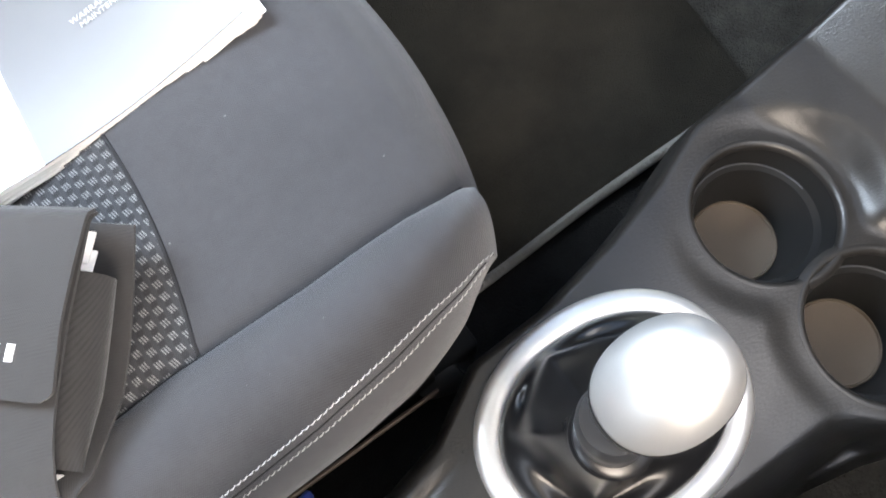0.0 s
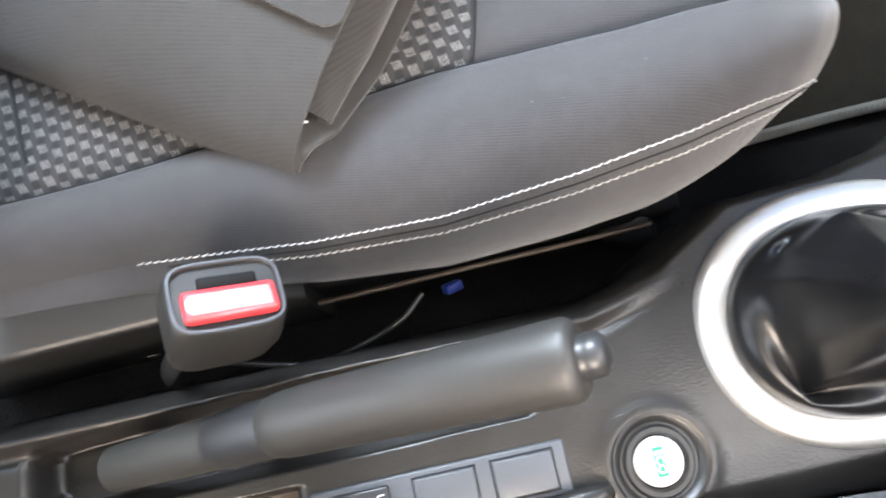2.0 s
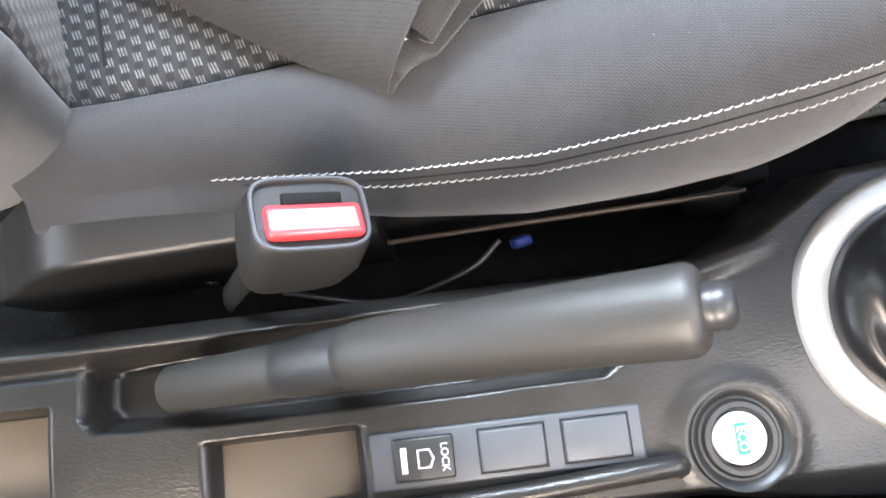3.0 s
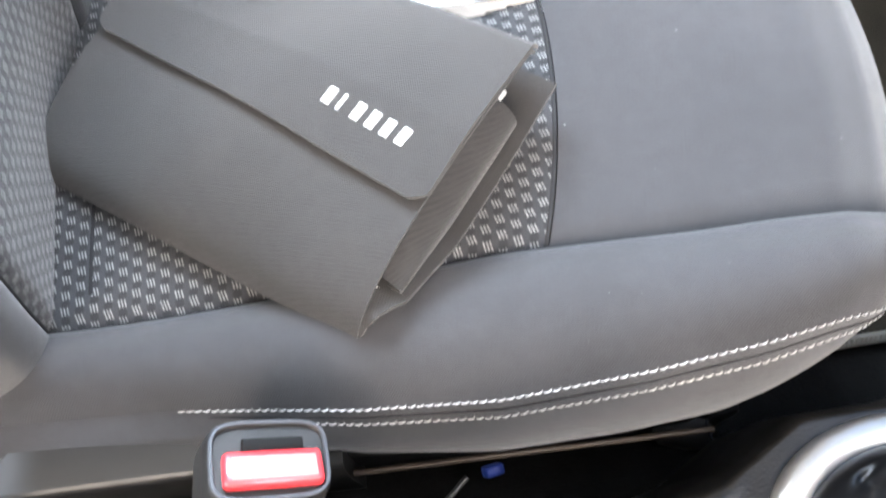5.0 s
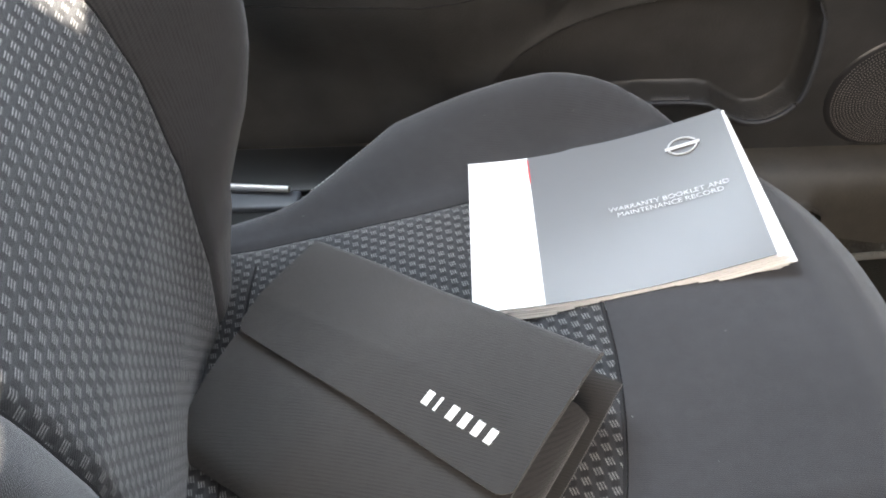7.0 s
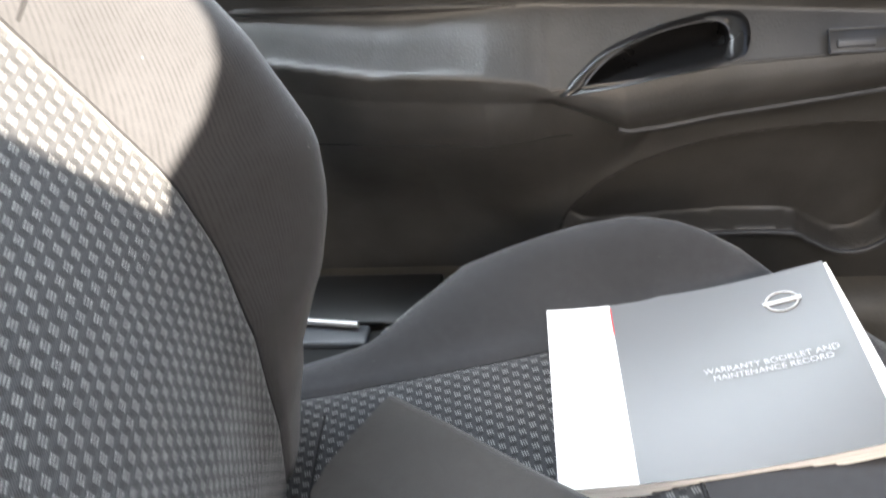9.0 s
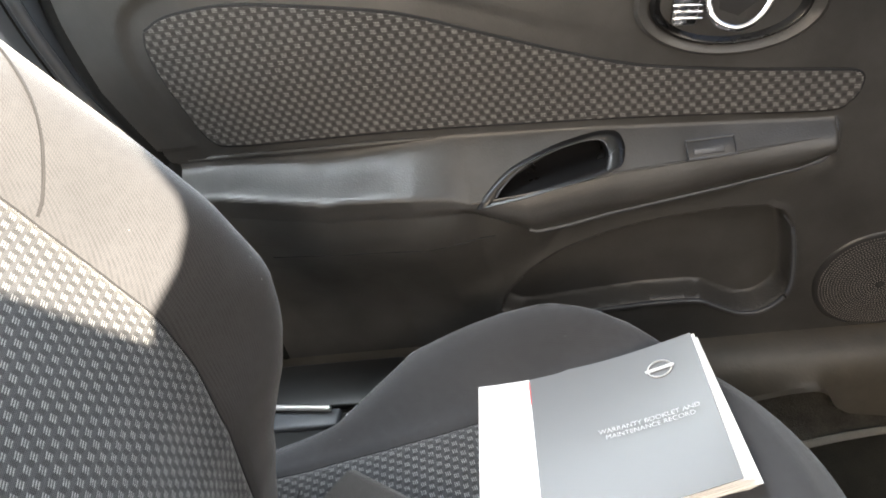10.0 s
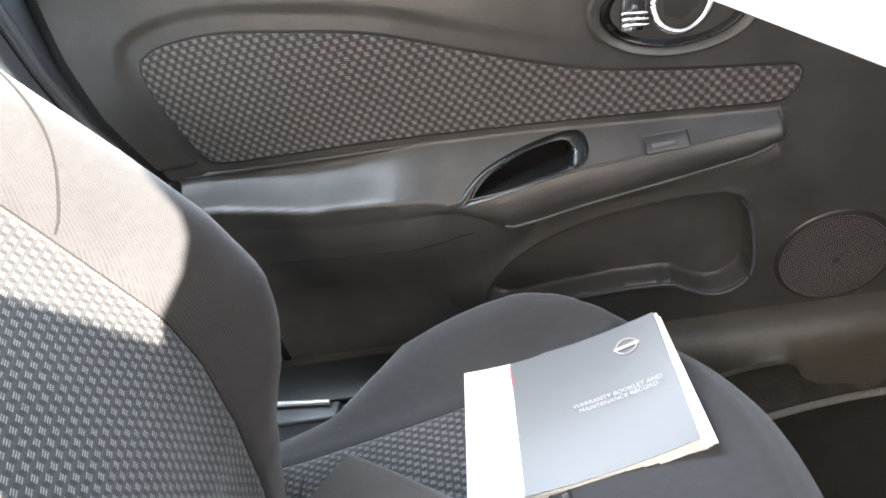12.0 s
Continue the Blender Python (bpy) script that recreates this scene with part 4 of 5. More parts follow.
top_z = table([-0.35, -0.05, 0.20, 0.36, 0.46, 0.58, 0.68, 0.74, 0.80, 0.86], [0.262, 0.266, 0.268, 0.270, 0.272, 0.272, 0.276, 0.300, 0.36, 0.45])
CUPS = [(0.637, 0.0537), (0.646, -0.0535)]
CUP_R = 0.0530
RING = (0.4565, 0.003)
BRAKE = [(-0.034, 0.018), (-0.026, 0.026), (0.03, 0.030), (0.16, 0.034), (0.235, 0.033), (0.252, 0.029), (0.263, 0.020), (0.266, 0.005), (0.263, -0.008), (0.252, -0.015), (0.16, -0.016), (0.03, -0.016), (-0.026, -0.014), (-0.034, -0.004)]
TRAY_R = (0.035, -0.045, 0.118, -0.025)


def console_z(a, b):
    l, r = left_b(a), right_b(a)
    z = top_z(a)
    # crowned top, rolled edges
    t = (b - r) / (l - r)
    z += 0.004 * math.sin(math.pi * min(1, max(0, t)))
    if a < 0.36:
        g = min(1, (0.36 - a) / 0.10)
        z += g * (0.008 * math.exp(-(((b - (l - 0.005)) / 0.0042) ** 2)) - 0.003 * math.exp(-(((b - (l - 0.0145)) / 0.003) ** 2)))
    if a > 0.33:
        z -= 0.030 * max(0.0, min(1.0, (-0.076 - b) / 0.03)) ** 1.5
    # collar round the button
    d = math.hypot(a - 0.319, b + 0.0547)
    z += 0.0022 * math.exp(-(((d - 0.029) / 0.006) ** 2)) - 0.004 * min(1.0, max(0.0, (0.026 - d) / 0.004))
    # sunk cup surrounds
    for ca, cb in CUPS:
        d = math.hypot(a - ca, b - cb)
        if d < 0.085:
            f = max(0.0, min(1.0, (d - 0.063) / 0.022))
            z += (top_z(ca) - 0.002 - z) * (1 - f * f * (3 - 2 * f))
    # trough for the handbrake
    if -0.045 < a < 0.28:
        if inside((a, b), BRAKE):
            z -= 0.030 * min(1, gap_to((a, b), BRAKE) / 0.006)
    x0, y0, x1, y1 = TRAY_R
    if x0 < a < x1 and y0 - 0.05 < b < y1:
        z -= 0.018 * min(1, min(a - x0, x1 - a, y1 - b) / 0.004)
    if a < -0.052 and -0.06 < b < 0.004:
        z -= 0.03 * min(1, min(-0.052 - a, 0.004 - b, b + 0.06) / 0.005)
    return z


bm = bmesh.new()
na, nb = 340, 104
us = lin(-0.30, 0.84, na)
grid = []
for a in us:
    l, r = left_b(a), right_b(a)
    row = [(a, l + 0.012, 0.13), (a, l + 0.010, top_z(a) - 0.05), (a, l + 0.006, top_z(a) - 0.014), (a, l + 0.002, top_z(a) - 0.003)]
    for j in range(nb):
        b = l + (r - l) * j / (nb - 1)
        row.append((a, b, console_z(a, b)))
    zr_edge = min(row[-1][2], top_z(a))
    row += [(a, r - 0.002, zr_edge - 0.003), (a, r - 0.006, zr_edge - 0.012), (a, r - 0.010, top_z(a) - 0.05), (a, r - 0.012, 0.13)]
    grid.append([bm.verts.new(p) for p in row])
for i in range(na - 1):
    for j in range(len(grid[0]) - 1):
        ca = (us[i] + us[i + 1]) / 2
        q = [grid[i][j], grid[i + 1][j], grid[i + 1][j + 1], grid[i][j + 1]]
        mid = sum((v.co for v in q), Vector()) / 4
        if any(math.hypot(mid.x - x, mid.y - y) < CUP_R + 0.003 for x, y in CUPS):
            continue
        if ((mid.x - RING[0]) / 0.085) ** 2 + ((mid.y - RING[1]) / 0.065) ** 2 < 1:
            continue
        bm.faces.new(q)
part("console_body", bm, CONSOLE, console, "dark grained plastic moulding", smooth="soft")
for ca, cb in CUPS:
    bm = bmesh.new()
    zr = top_z(ca) - 0.002
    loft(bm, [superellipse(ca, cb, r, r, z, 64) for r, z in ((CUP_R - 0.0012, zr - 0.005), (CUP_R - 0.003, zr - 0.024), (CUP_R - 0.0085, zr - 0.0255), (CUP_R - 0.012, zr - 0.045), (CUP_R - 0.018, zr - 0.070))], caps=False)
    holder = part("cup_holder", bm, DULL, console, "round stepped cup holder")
    bm = bmesh.new()
    loft(bm, [superellipse(ca, cb, r, r, z, 64) for r, z in ((CUP_R + 0.0090, zr - 0.0030), (CUP_R + 0.0060, zr - 0.0002), (CUP_R + 0.0030, zr + 0.0006), (CUP_R + 0.0008, zr - 0.0008), (CUP_R - 0.0006, zr - 0.0030), (CUP_R - 0.0010, zr - 0.0060))], caps=False)
    part("cup_rim", bm, CONSOLE, holder, "rounded plastic rim")
    bm = bmesh.new()
    loft(bm, [superellipse(ca, cb, r, r, z, 48) for r, z in ((CUP_R - 0.0172, zr - 0.0710), (CUP_R - 0.0178, zr - 0.0668), (CUP_R - 0.0190, zr - 0.0662), (CUP_R - 0.0200, zr - 0.068), (0.002, zr - 0.068))], caps=False)
    bm.faces.new([bm.verts.new(p) for p in superellipse(ca, cb, 0.0021, 0.0021, zr - 0.068, 12)])
    part("cup_mat", bm, TRAY, holder, "brown rubber pad")
    bm = bmesh.new()
    tube(bm, superellipse(ca, cb, CUP_R - 0.0038, CUP_R - 0.0038, zr - 0.0245, 48)[:26], 0.0006, 6)
    part("holder_step", bm, GREY_PLASTIC, holder)

# gear lever surround
bm = bmesh.new()
prof = [(0.098, 0.0775, 0.272), (0.097, 0.0765, 0.2765), (0.094, 0.0735, 0.2795), (0.085, 0.0645, 0.2800), (0.0805, 0.0595, 0.278), (0.079, 0.058, 0.268)]
loft(bm, [superellipse(RING[0], RING[1], rx, ry, z, 96, 2.15) for rx, ry, z in prof], caps=False)
part("gear_surround", bm, SILVER, console, "satin silver oval trim ring")

# switch plate, switches, eco button
bm = bmesh.new()
box(bm, pose(0.196, -0.0455, 0.2725), (0.145, 0.030, 0.003), 0.0014)
plate_ob = part("switch_plate", bm, GREY_PLASTIC, console, "smooth grey switch plate")
for a in (0.199, 0.2435):
    key = part("switch_blank", box(bmesh.new(), pose(a, -0.0455, 0.2748), (0.0345, 0.0215, 0.003), 0.0012), GREY_PLASTIC, plate_ob, "plain blue grey blanking cover")
    bm = bmesh.new()
    tube(bm, [(a + x, -0.0455 + y, 0.2745) for x, y in [(-0.0178, -0.0112), (0.0178, -0.0112), (0.0178, 0.0112), (-0.0178, 0.0112)]], 0.0007, 5, closed=True)
    part("blank_gap", bm, SEAM, key)
lock = part("lock_switch", box(bmesh.new(), pose(0.152, -0.0455, 0.2748), (0.032, 0.0225, 0.005), 0.0015), SMOOTH, plate_ob, "black door lock switch with white print")
for txt, dx in (("LOCK", 0.011),):
    me = lettering(txt, 0.0055)
    me.materials.append(WHITE_INK)
    t = new("lock_print", me)
    t.parent, t.matrix_basis = lock, pose(0.152 + dx, -0.0455, 0.2776, 0, 0, -90)
bm = bmesh.new()
box(bm, pose(0.1415, -0.0455, 0.2776), (0.003, 0.013, 0.0004))
tube(bm, [(0.149, -0.050, 0.2775), (0.155, -0.050, 0.2775), (0.157, -0.0455, 0.2775), (0.155, -0.041, 0.2775), (0.149, -0.041, 0.2775)], 0.0006, 5, closed=True)
part("lock_symbol", bm, WHITE_INK, lock)
bm = bmesh.new()
zb = console_z(0.319, -0.0547) + 0.001
loft(bm, [superellipse(0.319, -0.0547, r, r, z, 48) for r, z in ((0.0275, zb + 0.0040), (0.0268, zb + 0.0064), (0.0252, zb + 0.0062), (0.0220, zb + 0.0020), (0.0205, zb + 0.0022), (0.0190, zb + 0.0045), (0.0165, zb + 0.0045), (0.0150, zb + 0.002), (0.0150, zb - 0.002))], caps=False)
eco = part("eco_button", bm, VALANCE, console, "white eco button in a black collar")
part("button_cap", loft(bmesh.new(), [superellipse(0.319, -0.0547, r, r, z, 40) for r, z in ((0.0138, zb - 0.003), (0.0138, zb + 0.003), (0.0128, zb + 0.0042), (0.0006, zb + 0.0045))]), PAPER, eco, "white cap")
bm = bmesh.new()
box(bm, pose(0.319, -0.0547, zb + 0.0047), (0.0064, 0.0165, 0.0006))
part("green_bar", bm, GREEN, eco, "green printed bar")
me = lettering("ECO", 0.0066, 0.0002)
me.materials.append(WHITE_INK)
t = new("eco_print", me)
t.parent, t.matrix_basis = eco, pose(0.319, -0.0547, zb + 0.0052, 0, 0, -90)
bm = bmesh.new()
tube(bm, smooth_line([(0.10, -0.072, 0.272), (0.20, -0.069, 0.276), (0.275, -0.064, 0.277), (0.285, -0.066, 0.272)], 20), [0.006] * 19 + [0.003], 8)
part("console_lip", bm, CONSOLE, console)
bm = bmesh.new()
box(bm, pose(0.0765, -0.045, 0.2535), (0.078, 0.036, 0.004), 0.0015)
part("tray_pad", bm, TRAY, console, "ochre rubber tray pad")
bm = bmesh.new()
box(bm, pose(-0.14, -0.028, 0.239), (0.19, 0.055, 0.004), 0.0015)
part("rear_tray_pad", bm, TRAY, console, "brown rubber tray pad")
bm = bmesh.new()
tube(bm, [(p.x, p.y, console_z(p.x, p.y) + 0.004) for p in smooth_line([(0.80, 0.138, 0), (0.785, 0.13, 0), (0.772, 0.11, 0), (0.760, 0.07, 0), (0.756, 0.02, 0)], 30)], 0.003, 8)
part("console_chrome", bm, CHROME, console, "thin chrome strip")

# ---------------------------------------------------------------- gear lever


def bar_rings_about(pts, radii, n=40):
    """Level rings round a nearly upright line."""
    return [[(p.x + r * math.cos(a), p.y + r * math.sin(a), p.z) for a in lin(0, 2 * math.pi * (n - 1) / n, n)] for p, r in zip(pts, radii)]


gear = empty("gear_lever", CON)
tagged(gear, "gear lever with silver knob and black leather boot", "gear lever")
NECK = Vector((0.4235, 0.002, 0.392))
# corners of the boot's fold line round the lever, in order of their turn about the neck
CORNERS = [Vector(p) for p in ((0.510, -0.018, 0.326), (0.503, 0.030, 0.322), (0.470, 0.047, 0.306), (0.434, 0.0545, 0.327), (0.411, 0.040, 0.306), (0.3985, 0.0250, 0.330), (0.4015, -0.006, 0.306), (0.4065, -0.0335, 0.288), (0.440, -0.0270, 0.308), (0.470, -0.0255, 0.338))]
turn_of = lambda p: math.atan2(p.y - NECK.y, p.x - NECK.x) % (2 * math.pi)
CORNERS.sort(key=turn_of)


def fold_at(turn):
    """The fold line where a ray from the neck meets it."""
    for i, p in enumerate(CORNERS):
        q = CORNERS[(i + 1) % len(CORNERS)]
        a, b = turn_of(p), turn_of(q)
        span, t = (b - a) % (2 * math.pi), (turn - a) % (2 * math.pi)
        if t <= span:
            d = Vector((math.cos(turn), math.sin(turn)))
            e, w = (q - p).xy, (p - NECK).xy
            k = (w.y * d.x - w.x * d.y) / (e.x * d.y - e.y * d.x)
            return p.lerp(q, max(0.0, min(1.0, k)))


def rim_at(turn):
    """The ring's inner edge where a ray from the neck meets it."""
    lo, hi = 0.0, 0.2
    for _ in range(24):
        mid = (lo + hi) / 2
        x, y = NECK.x + mid * math.cos(turn) - RING[0], NECK.y + mid * math.sin(turn) - RING[1]
        lo, hi = (mid, hi) if (abs(x) / 0.0815) ** 2.15 + (abs(y) / 0.0605) ** 2.15 < 1 else (lo, mid)
    return Vector((NECK.x + lo * math.cos(turn), NECK.y + lo * math.sin(turn), 0.266))


columns = []
for k in range(144):
    turn = 2 * math.pi * k / 144
    rim, fold = rim_at(turn), fold_at(turn)
    neck = Vector((NECK.x + 0.0175 * math.cos(turn), NECK.y + 0.0175 * math.sin(turn), 0.376))
    roll = rim.lerp(fold, 0.34)
    roll.z = 0.293
    line = [rim, Vector((*rim.lerp(fold, 0.04).xy, 0.283)), roll, rim.lerp(fold, 0.74) - Vector((0, 0, 0.003)), fold, fold.lerp(neck, 0.35) - Vector((0, 0, 0.004)), fold.lerp(neck, 0.75) - Vector((0, 0, 0.005)), neck, Vector((neck.x, neck.y, 0.394))]
    columns.append(smooth_line(line, 49))
bm = loft(bmesh.new(), [[c[i] for c in columns] for i in range(49)], caps=False)
for _ in range(2):
    bmesh.ops.smooth_vert(bm, verts=[v for v in bm.verts if not v.is_boundary], factor=0.5, use_axis_x=True, use_axis_y=True, use_axis_z=True)
part("boot", bm, LEATHER, gear, "soft folded black leather boot", smooth="soft")

# egg-shaped knob: a dark body below and a silver shell above
KNOB = Vector((0.4360, 0.0115, 0.470))
K_LONG = Vector((0.043, 0.002, 0.059)).normalized()
K_SIDE = (Vector((0, 1, 0)) - K_LONG.y * K_LONG).normalized()
K_UP = K_LONG.cross(K_SIDE)
K_UP = K_UP if K_UP.z > 0 else -K_UP


K_POLE = Vector((-0.40, 0.05, 0.915)).normalized()
K_X = (K_LONG - K_LONG.dot(K_POLE) * K_POLE).normalized()
K_Y = K_POLE.cross(K_X)


def knob_point(fall, turn, grow=0.0):
    """fall: 0 at the middle of the shell to pi at the far side."""
    d = math.cos(fall) * K_POLE + math.sin(fall) * (math.cos(turn) * K_X + math.sin(turn) * K_Y)
    r = ((abs(d.dot(K_LONG)) / 0.0352) ** 2.2 + (abs(d.dot(K_SIDE)) / 0.0250) ** 2.2 + (abs(d.dot(K_UP)) / 0.0225) ** 2.2) ** (-1 / 2.2)
    return KNOB + d * (r + grow)


turns = lin(0, 2 * math.pi * 63 / 64, 64)
SHELL = radians(79)
part("knob_cap", loft(bmesh.new(), [[knob_point(f, t) for t in turns] for f in lin(0.02, SHELL, 24)] + [[knob_point(SHELL + 0.01, t, -0.002) for t in turns]]), KNOB_CAP, gear, "bright satin silver cap", smooth="soft")
part("knob", loft(bmesh.new(), [[knob_point(f, t, -0.0010) for t in turns] for f in lin(SHELL - 0.1, math.pi - 0.03, 26)]), SMOOTH, gear, "dark grey lower knob", smooth="soft")
part("knob_joint", tube(bmesh.new(), [knob_point(SHELL + 0.03, t, -0.0006) for t in turns], 0.0009, 6, closed=True), DULL, gear)
low_end = KNOB - 0.030 * K_LONG
stem = [NECK.lerp(low_end, t) for t in lin(0, 1, 9)]
part("stem", loft(bmesh.new(), bar_rings_about(stem, [0.0178, 0.0172, 0.0164, 0.0162, 0.0164, 0.0168, 0.0174, 0.0170, 0.0150])), SMOOTH, gear, "dark grey neck of the knob")
part("collar", loft(bmesh.new(), bar_rings_about([NECK + Vector((0, 0, z)) for z in (-0.008, -0.005, 0.0, 0.003, 0.005, 0.009, 0.012)], [0.0185, 0.0212, 0.0215, 0.0190, 0.0205, 0.0208, 0.0178])), LEATHER, gear, "black ribbed collar")

# ---------------------------------------------------------------- handbrake
brake = empty("handbrake", CON)
tagged(brake, "lowered handbrake lever with soft dark grip", "handbrake")
line = smooth_line([(0.016, 0.006, 0.262), (0.071, 0.0075, 0.307), (0.131, 0.0095, 0.347), (0.20, 0.0100, 0.386), (0.257, 0.0098, 0.415)], 40)


def bar_rings(pts, radii, n=28, flat=0.85):
    out = []
    for i, p in enumerate(pts):
        d = (pts[min(i + 1, len(pts) - 1)] - pts[max(i - 1, 0)]).normalized()
        x = d.cross(Vector((0, 0, 1))).normalized()
        y = x.cross(d)
        out.append([p + radii[i] * (math.cos(a) * x + flat * math.sin(a) * y) for a in lin(0, 2 * math.pi * (n - 1) / n, n)])
    return out


part("sleeve", loft(bmesh.new(), bar_rings(line[:17], [0.0132] * 16 + [0.0120])), SLEEVE, brake, "smooth grey sleeve")
part("grip_root", loft(bmesh.new(), bar_rings(line[13:22], [0.0122, 0.0138, 0.0143, 0.0143, 0.0143, 0.0143, 0.0143, 0.0138, 0.0120])), SMOOTH, brake, "black rubber root of the grip")
d = (line[-1] - line[-3]).normalized()
nose = [line[-1] + d * x for x in (0.0015, 0.0035, 0.0050, 0.0058, 0.0058)]
part("grip", loft(bmesh.new(), bar_rings(line[18:] + nose, [0.0100, 0.0140, 0.0153, 0.0156] + [0.0156 + 0.0010 * i / 17 for i in range(18)] + [0.0163, 0.0154, 0.0138, 0.0118, 0.0092], flat=0.88)), RUBBER, brake, "soft dark grip with a rounded end")
tip = [line[-1] + d * x for x in (0.0, 0.0060, 0.0066, 0.0090, 0.0128, 0.0152, 0.0160)]
part("release_button", loft(bmesh.new(), bar_rings(tip, [0.0090, 0.0090, 0.0084, 0.0090, 0.0086, 0.0066, 0.0045], n=10, flat=1.0)), SMOOTH, brake, "shiny grey release button", smooth="soft")

# ---------------------------------------------------------------- belt buckle
buckle = empty("belt_buckle", pose(0.112, -0.279, 0.362, -12, 26, 8))
tagged(buckle, "black seat belt buckle with bright red release button", "belt buckle")
bm = bmesh.new()
loft(bm, [[(x * k, y * k2, z) for x, y, _ in superellipse(0, 0, 0.0265, 0.0185, 0, 36, 4.5)] for k, k2, z in ((0.80, 0.8, -0.055), (0.96, 1.0, -0.043), (1.05, 1.14, -0.023), (1.02, 1.08, -0.008), (1.0, 1.0, 0.0), (0.95, 0.92, 0.0025), (0.90, 0.84, 0.0005))])
part("buckle_body", bm, BUCKLE, buckle, "rounded black plastic body")
part("face_rim", tube(bmesh.new(), [(x * 0.94, y * 0.91, 0.0022) for x, y, _ in superellipse(0, 0, 0.0265, 0.0185, 0, 36, 4.5)], 0.0011, 6, closed=True), GREY_PLASTIC, buckle, "worn grey rim")
part("release_button", box(bmesh.new(), pose(0.001, -0.0045, 0.002, -8, 0, 0), (0.043, 0.0165, 0.007), 0.0028, 3), RED, buckle, "bright red push button")
part("button_face", box(bmesh.new(), pose(0.001, -0.0045, 0.0052, -8, 0, 0), (0.0365, 0.0105, 0.0012), 0.0005, 2), PALE_RED, buckle, "pale pink button face")
bm = bmesh.new()
for k in range(5):
    box(bm, pose(-0.0075 + 0.004 * k, -0.0045, 0.0058, -8, 0, 0), (0.0026, 0.0046, 0.0003))
part("button_print", bm, PRINT_RED, buckle)
part("tongue_slot", box(bmesh.new(), pose(0.0015, 0.0068, 0.0012, 10, 0, 0), (0.027, 0.0062, 0.003), 0.0012), DULL, buckle, "dark slot")
bm = bmesh.new()
tube(bm, smooth_line([(-0.004, 0.004, -0.055), (-0.012, 0.010, -0.085), (-0.016, 0.016, -0.14)], 14), 0.009, 10, squash=0.5)
part("stalk", bm, DULL, buckle, "black stalk")
bm = bmesh.new()
tube(bm, smooth_line([(0.07, -0.30, 0.24), (0.13, -0.306, 0.235), (0.18, -0.290, 0.25), (0.20, -0.272, 0.25)], 20), 0.0016, 8)
cable = part("buckle_wire", bm, VALANCE)
tagged(cable, "thin black buckle wire beside the seat", "wire")
bm = bmesh.new()
box(bm, pose(-0.02, -0.272, 0.17, 0, 10, 6), (0.05, 0.008, 0.05), 0.002)
tube(bm, [(-0.005, -0.285, 0.165), (-0.005, -0.262, 0.165)], 0.009, 12)
anchor = part("buckle_anchor", bm, METAL)
tagged(anchor, "dull metal anchor plate and bolt", "bracket")

# things in the gap between seat and console
bm = bmesh.new()
tube(bm, [(0.13, -0.266, 0.215), (0.36, -0.236, 0.215)], 0.0019, 8)
rod = part("slide_rod", bm, ROD, passenger, "thin metal rod")
rod.matrix_parent_inverse = SEAT.inverted()
bm = bmesh.new()
loft(bm, [[(x0 - 0.018 + r * 0.12 * math.cos(a) - 0.6 * r * math.sin(a), -0.207 + r * math.cos(a), 0.112 + r * math.sin(a)) for a in lin(0, 2 * math.pi * 31 / 32, 32)] for x0, r in ((0.375, 0.022), (0.395, 0.026), (0.412, 0.026), (0.417, 0.023), (0.414, 0.015))])
cap = part("rail_end_cap", bm, SMOOTH, passenger, "round black plastic end cap")
cap.matrix_parent_inverse = SEAT.inverted()
bm = bmesh.new()
tube(bm, [(0.399 + 0.019 * 0.12 * math.cos(t) - 0.6 * 0.019 * math.sin(t), -0.207 + 0.019 * math.cos(t), 0.112 + 0.019 * math.sin(t)) for t in lin(0, 2 * math.pi * 31 / 32, 32)], 0.0012, 6, closed=True)
part("cap_ring", bm, GREY_PLASTIC, cap)
bm = bmesh.new()
box(bm, pose(0.222, -0.254, 0.142, 20, 15, 20), (0.015, 0.008, 0.011), 0.002)
tag = part("blue_tag", bm, BLUE)
tagged(tag, "small blue plastic tag under the seat", "tag")

# ---------------------------------------------------------------- document pouch on the seat
pouch = empty("document_pouch")
tagged(pouch, "dark grey cloth document pouch lying on the seat", "pouch")
# corners: hinge side to the door, opening side towards the console
C_T, C_R, C_B, C_L = Vector((0.019, 0.071, 0.335)), Vector((0.232, -0.076, 0.390)), Vector((0.143, -0.216, 0.362)), Vector((-0.058, -0.105, 0.322))


def quad(u, v):
    return (C_T.lerp(C_R, u)).lerp(C_L.lerp(C_B, u), v)


def pouch_top(u, v, lift=0.0):
    p = quad(u, v)
    z = p.z + 0.006 * math.sin(math.pi * u) * math.sin(math.pi * v) + lift + 0.016 * min(1, v / 0.4) * (1 - 0.5 * u)
    if v > 0.62:
        q = (v - 0.62) / 0.38
        z -= (0.034 + 0.006 * u) * (1 - math.sqrt(max(0.0, 1 - 0.995 * q * q)))
    if v < 0.03:
        z -= 0.006 * (1 - v / 0.03)
    z += 0.0016 * math.sin(9 * u + 5 * v) * math.sin(math.pi * u)
    return Vector((p.x, p.y, z))


thick = lambda u: 0.014 + 0.022 * u
bm = sheet(lambda u, v: pouch_top(u, v), lin(0, 1, 40), lin(0, 1, 50), lambda u, v: (u * 0.26, v * 0.17), thick=0.0018)
part("pouch_front", bm, POUCH, pouch)


def pouch_under(u, v):
    p = pouch_top(u, v)
    q = quad(u, v)
    return Vector((p.x, p.y, min(p.z - 0.0025, q.z - thick(u) * (1 - 0.75 * max(0, (v - 0.6) / 0.4)) * (0.6 + 0.4 * math.sin(math.pi * v)))))


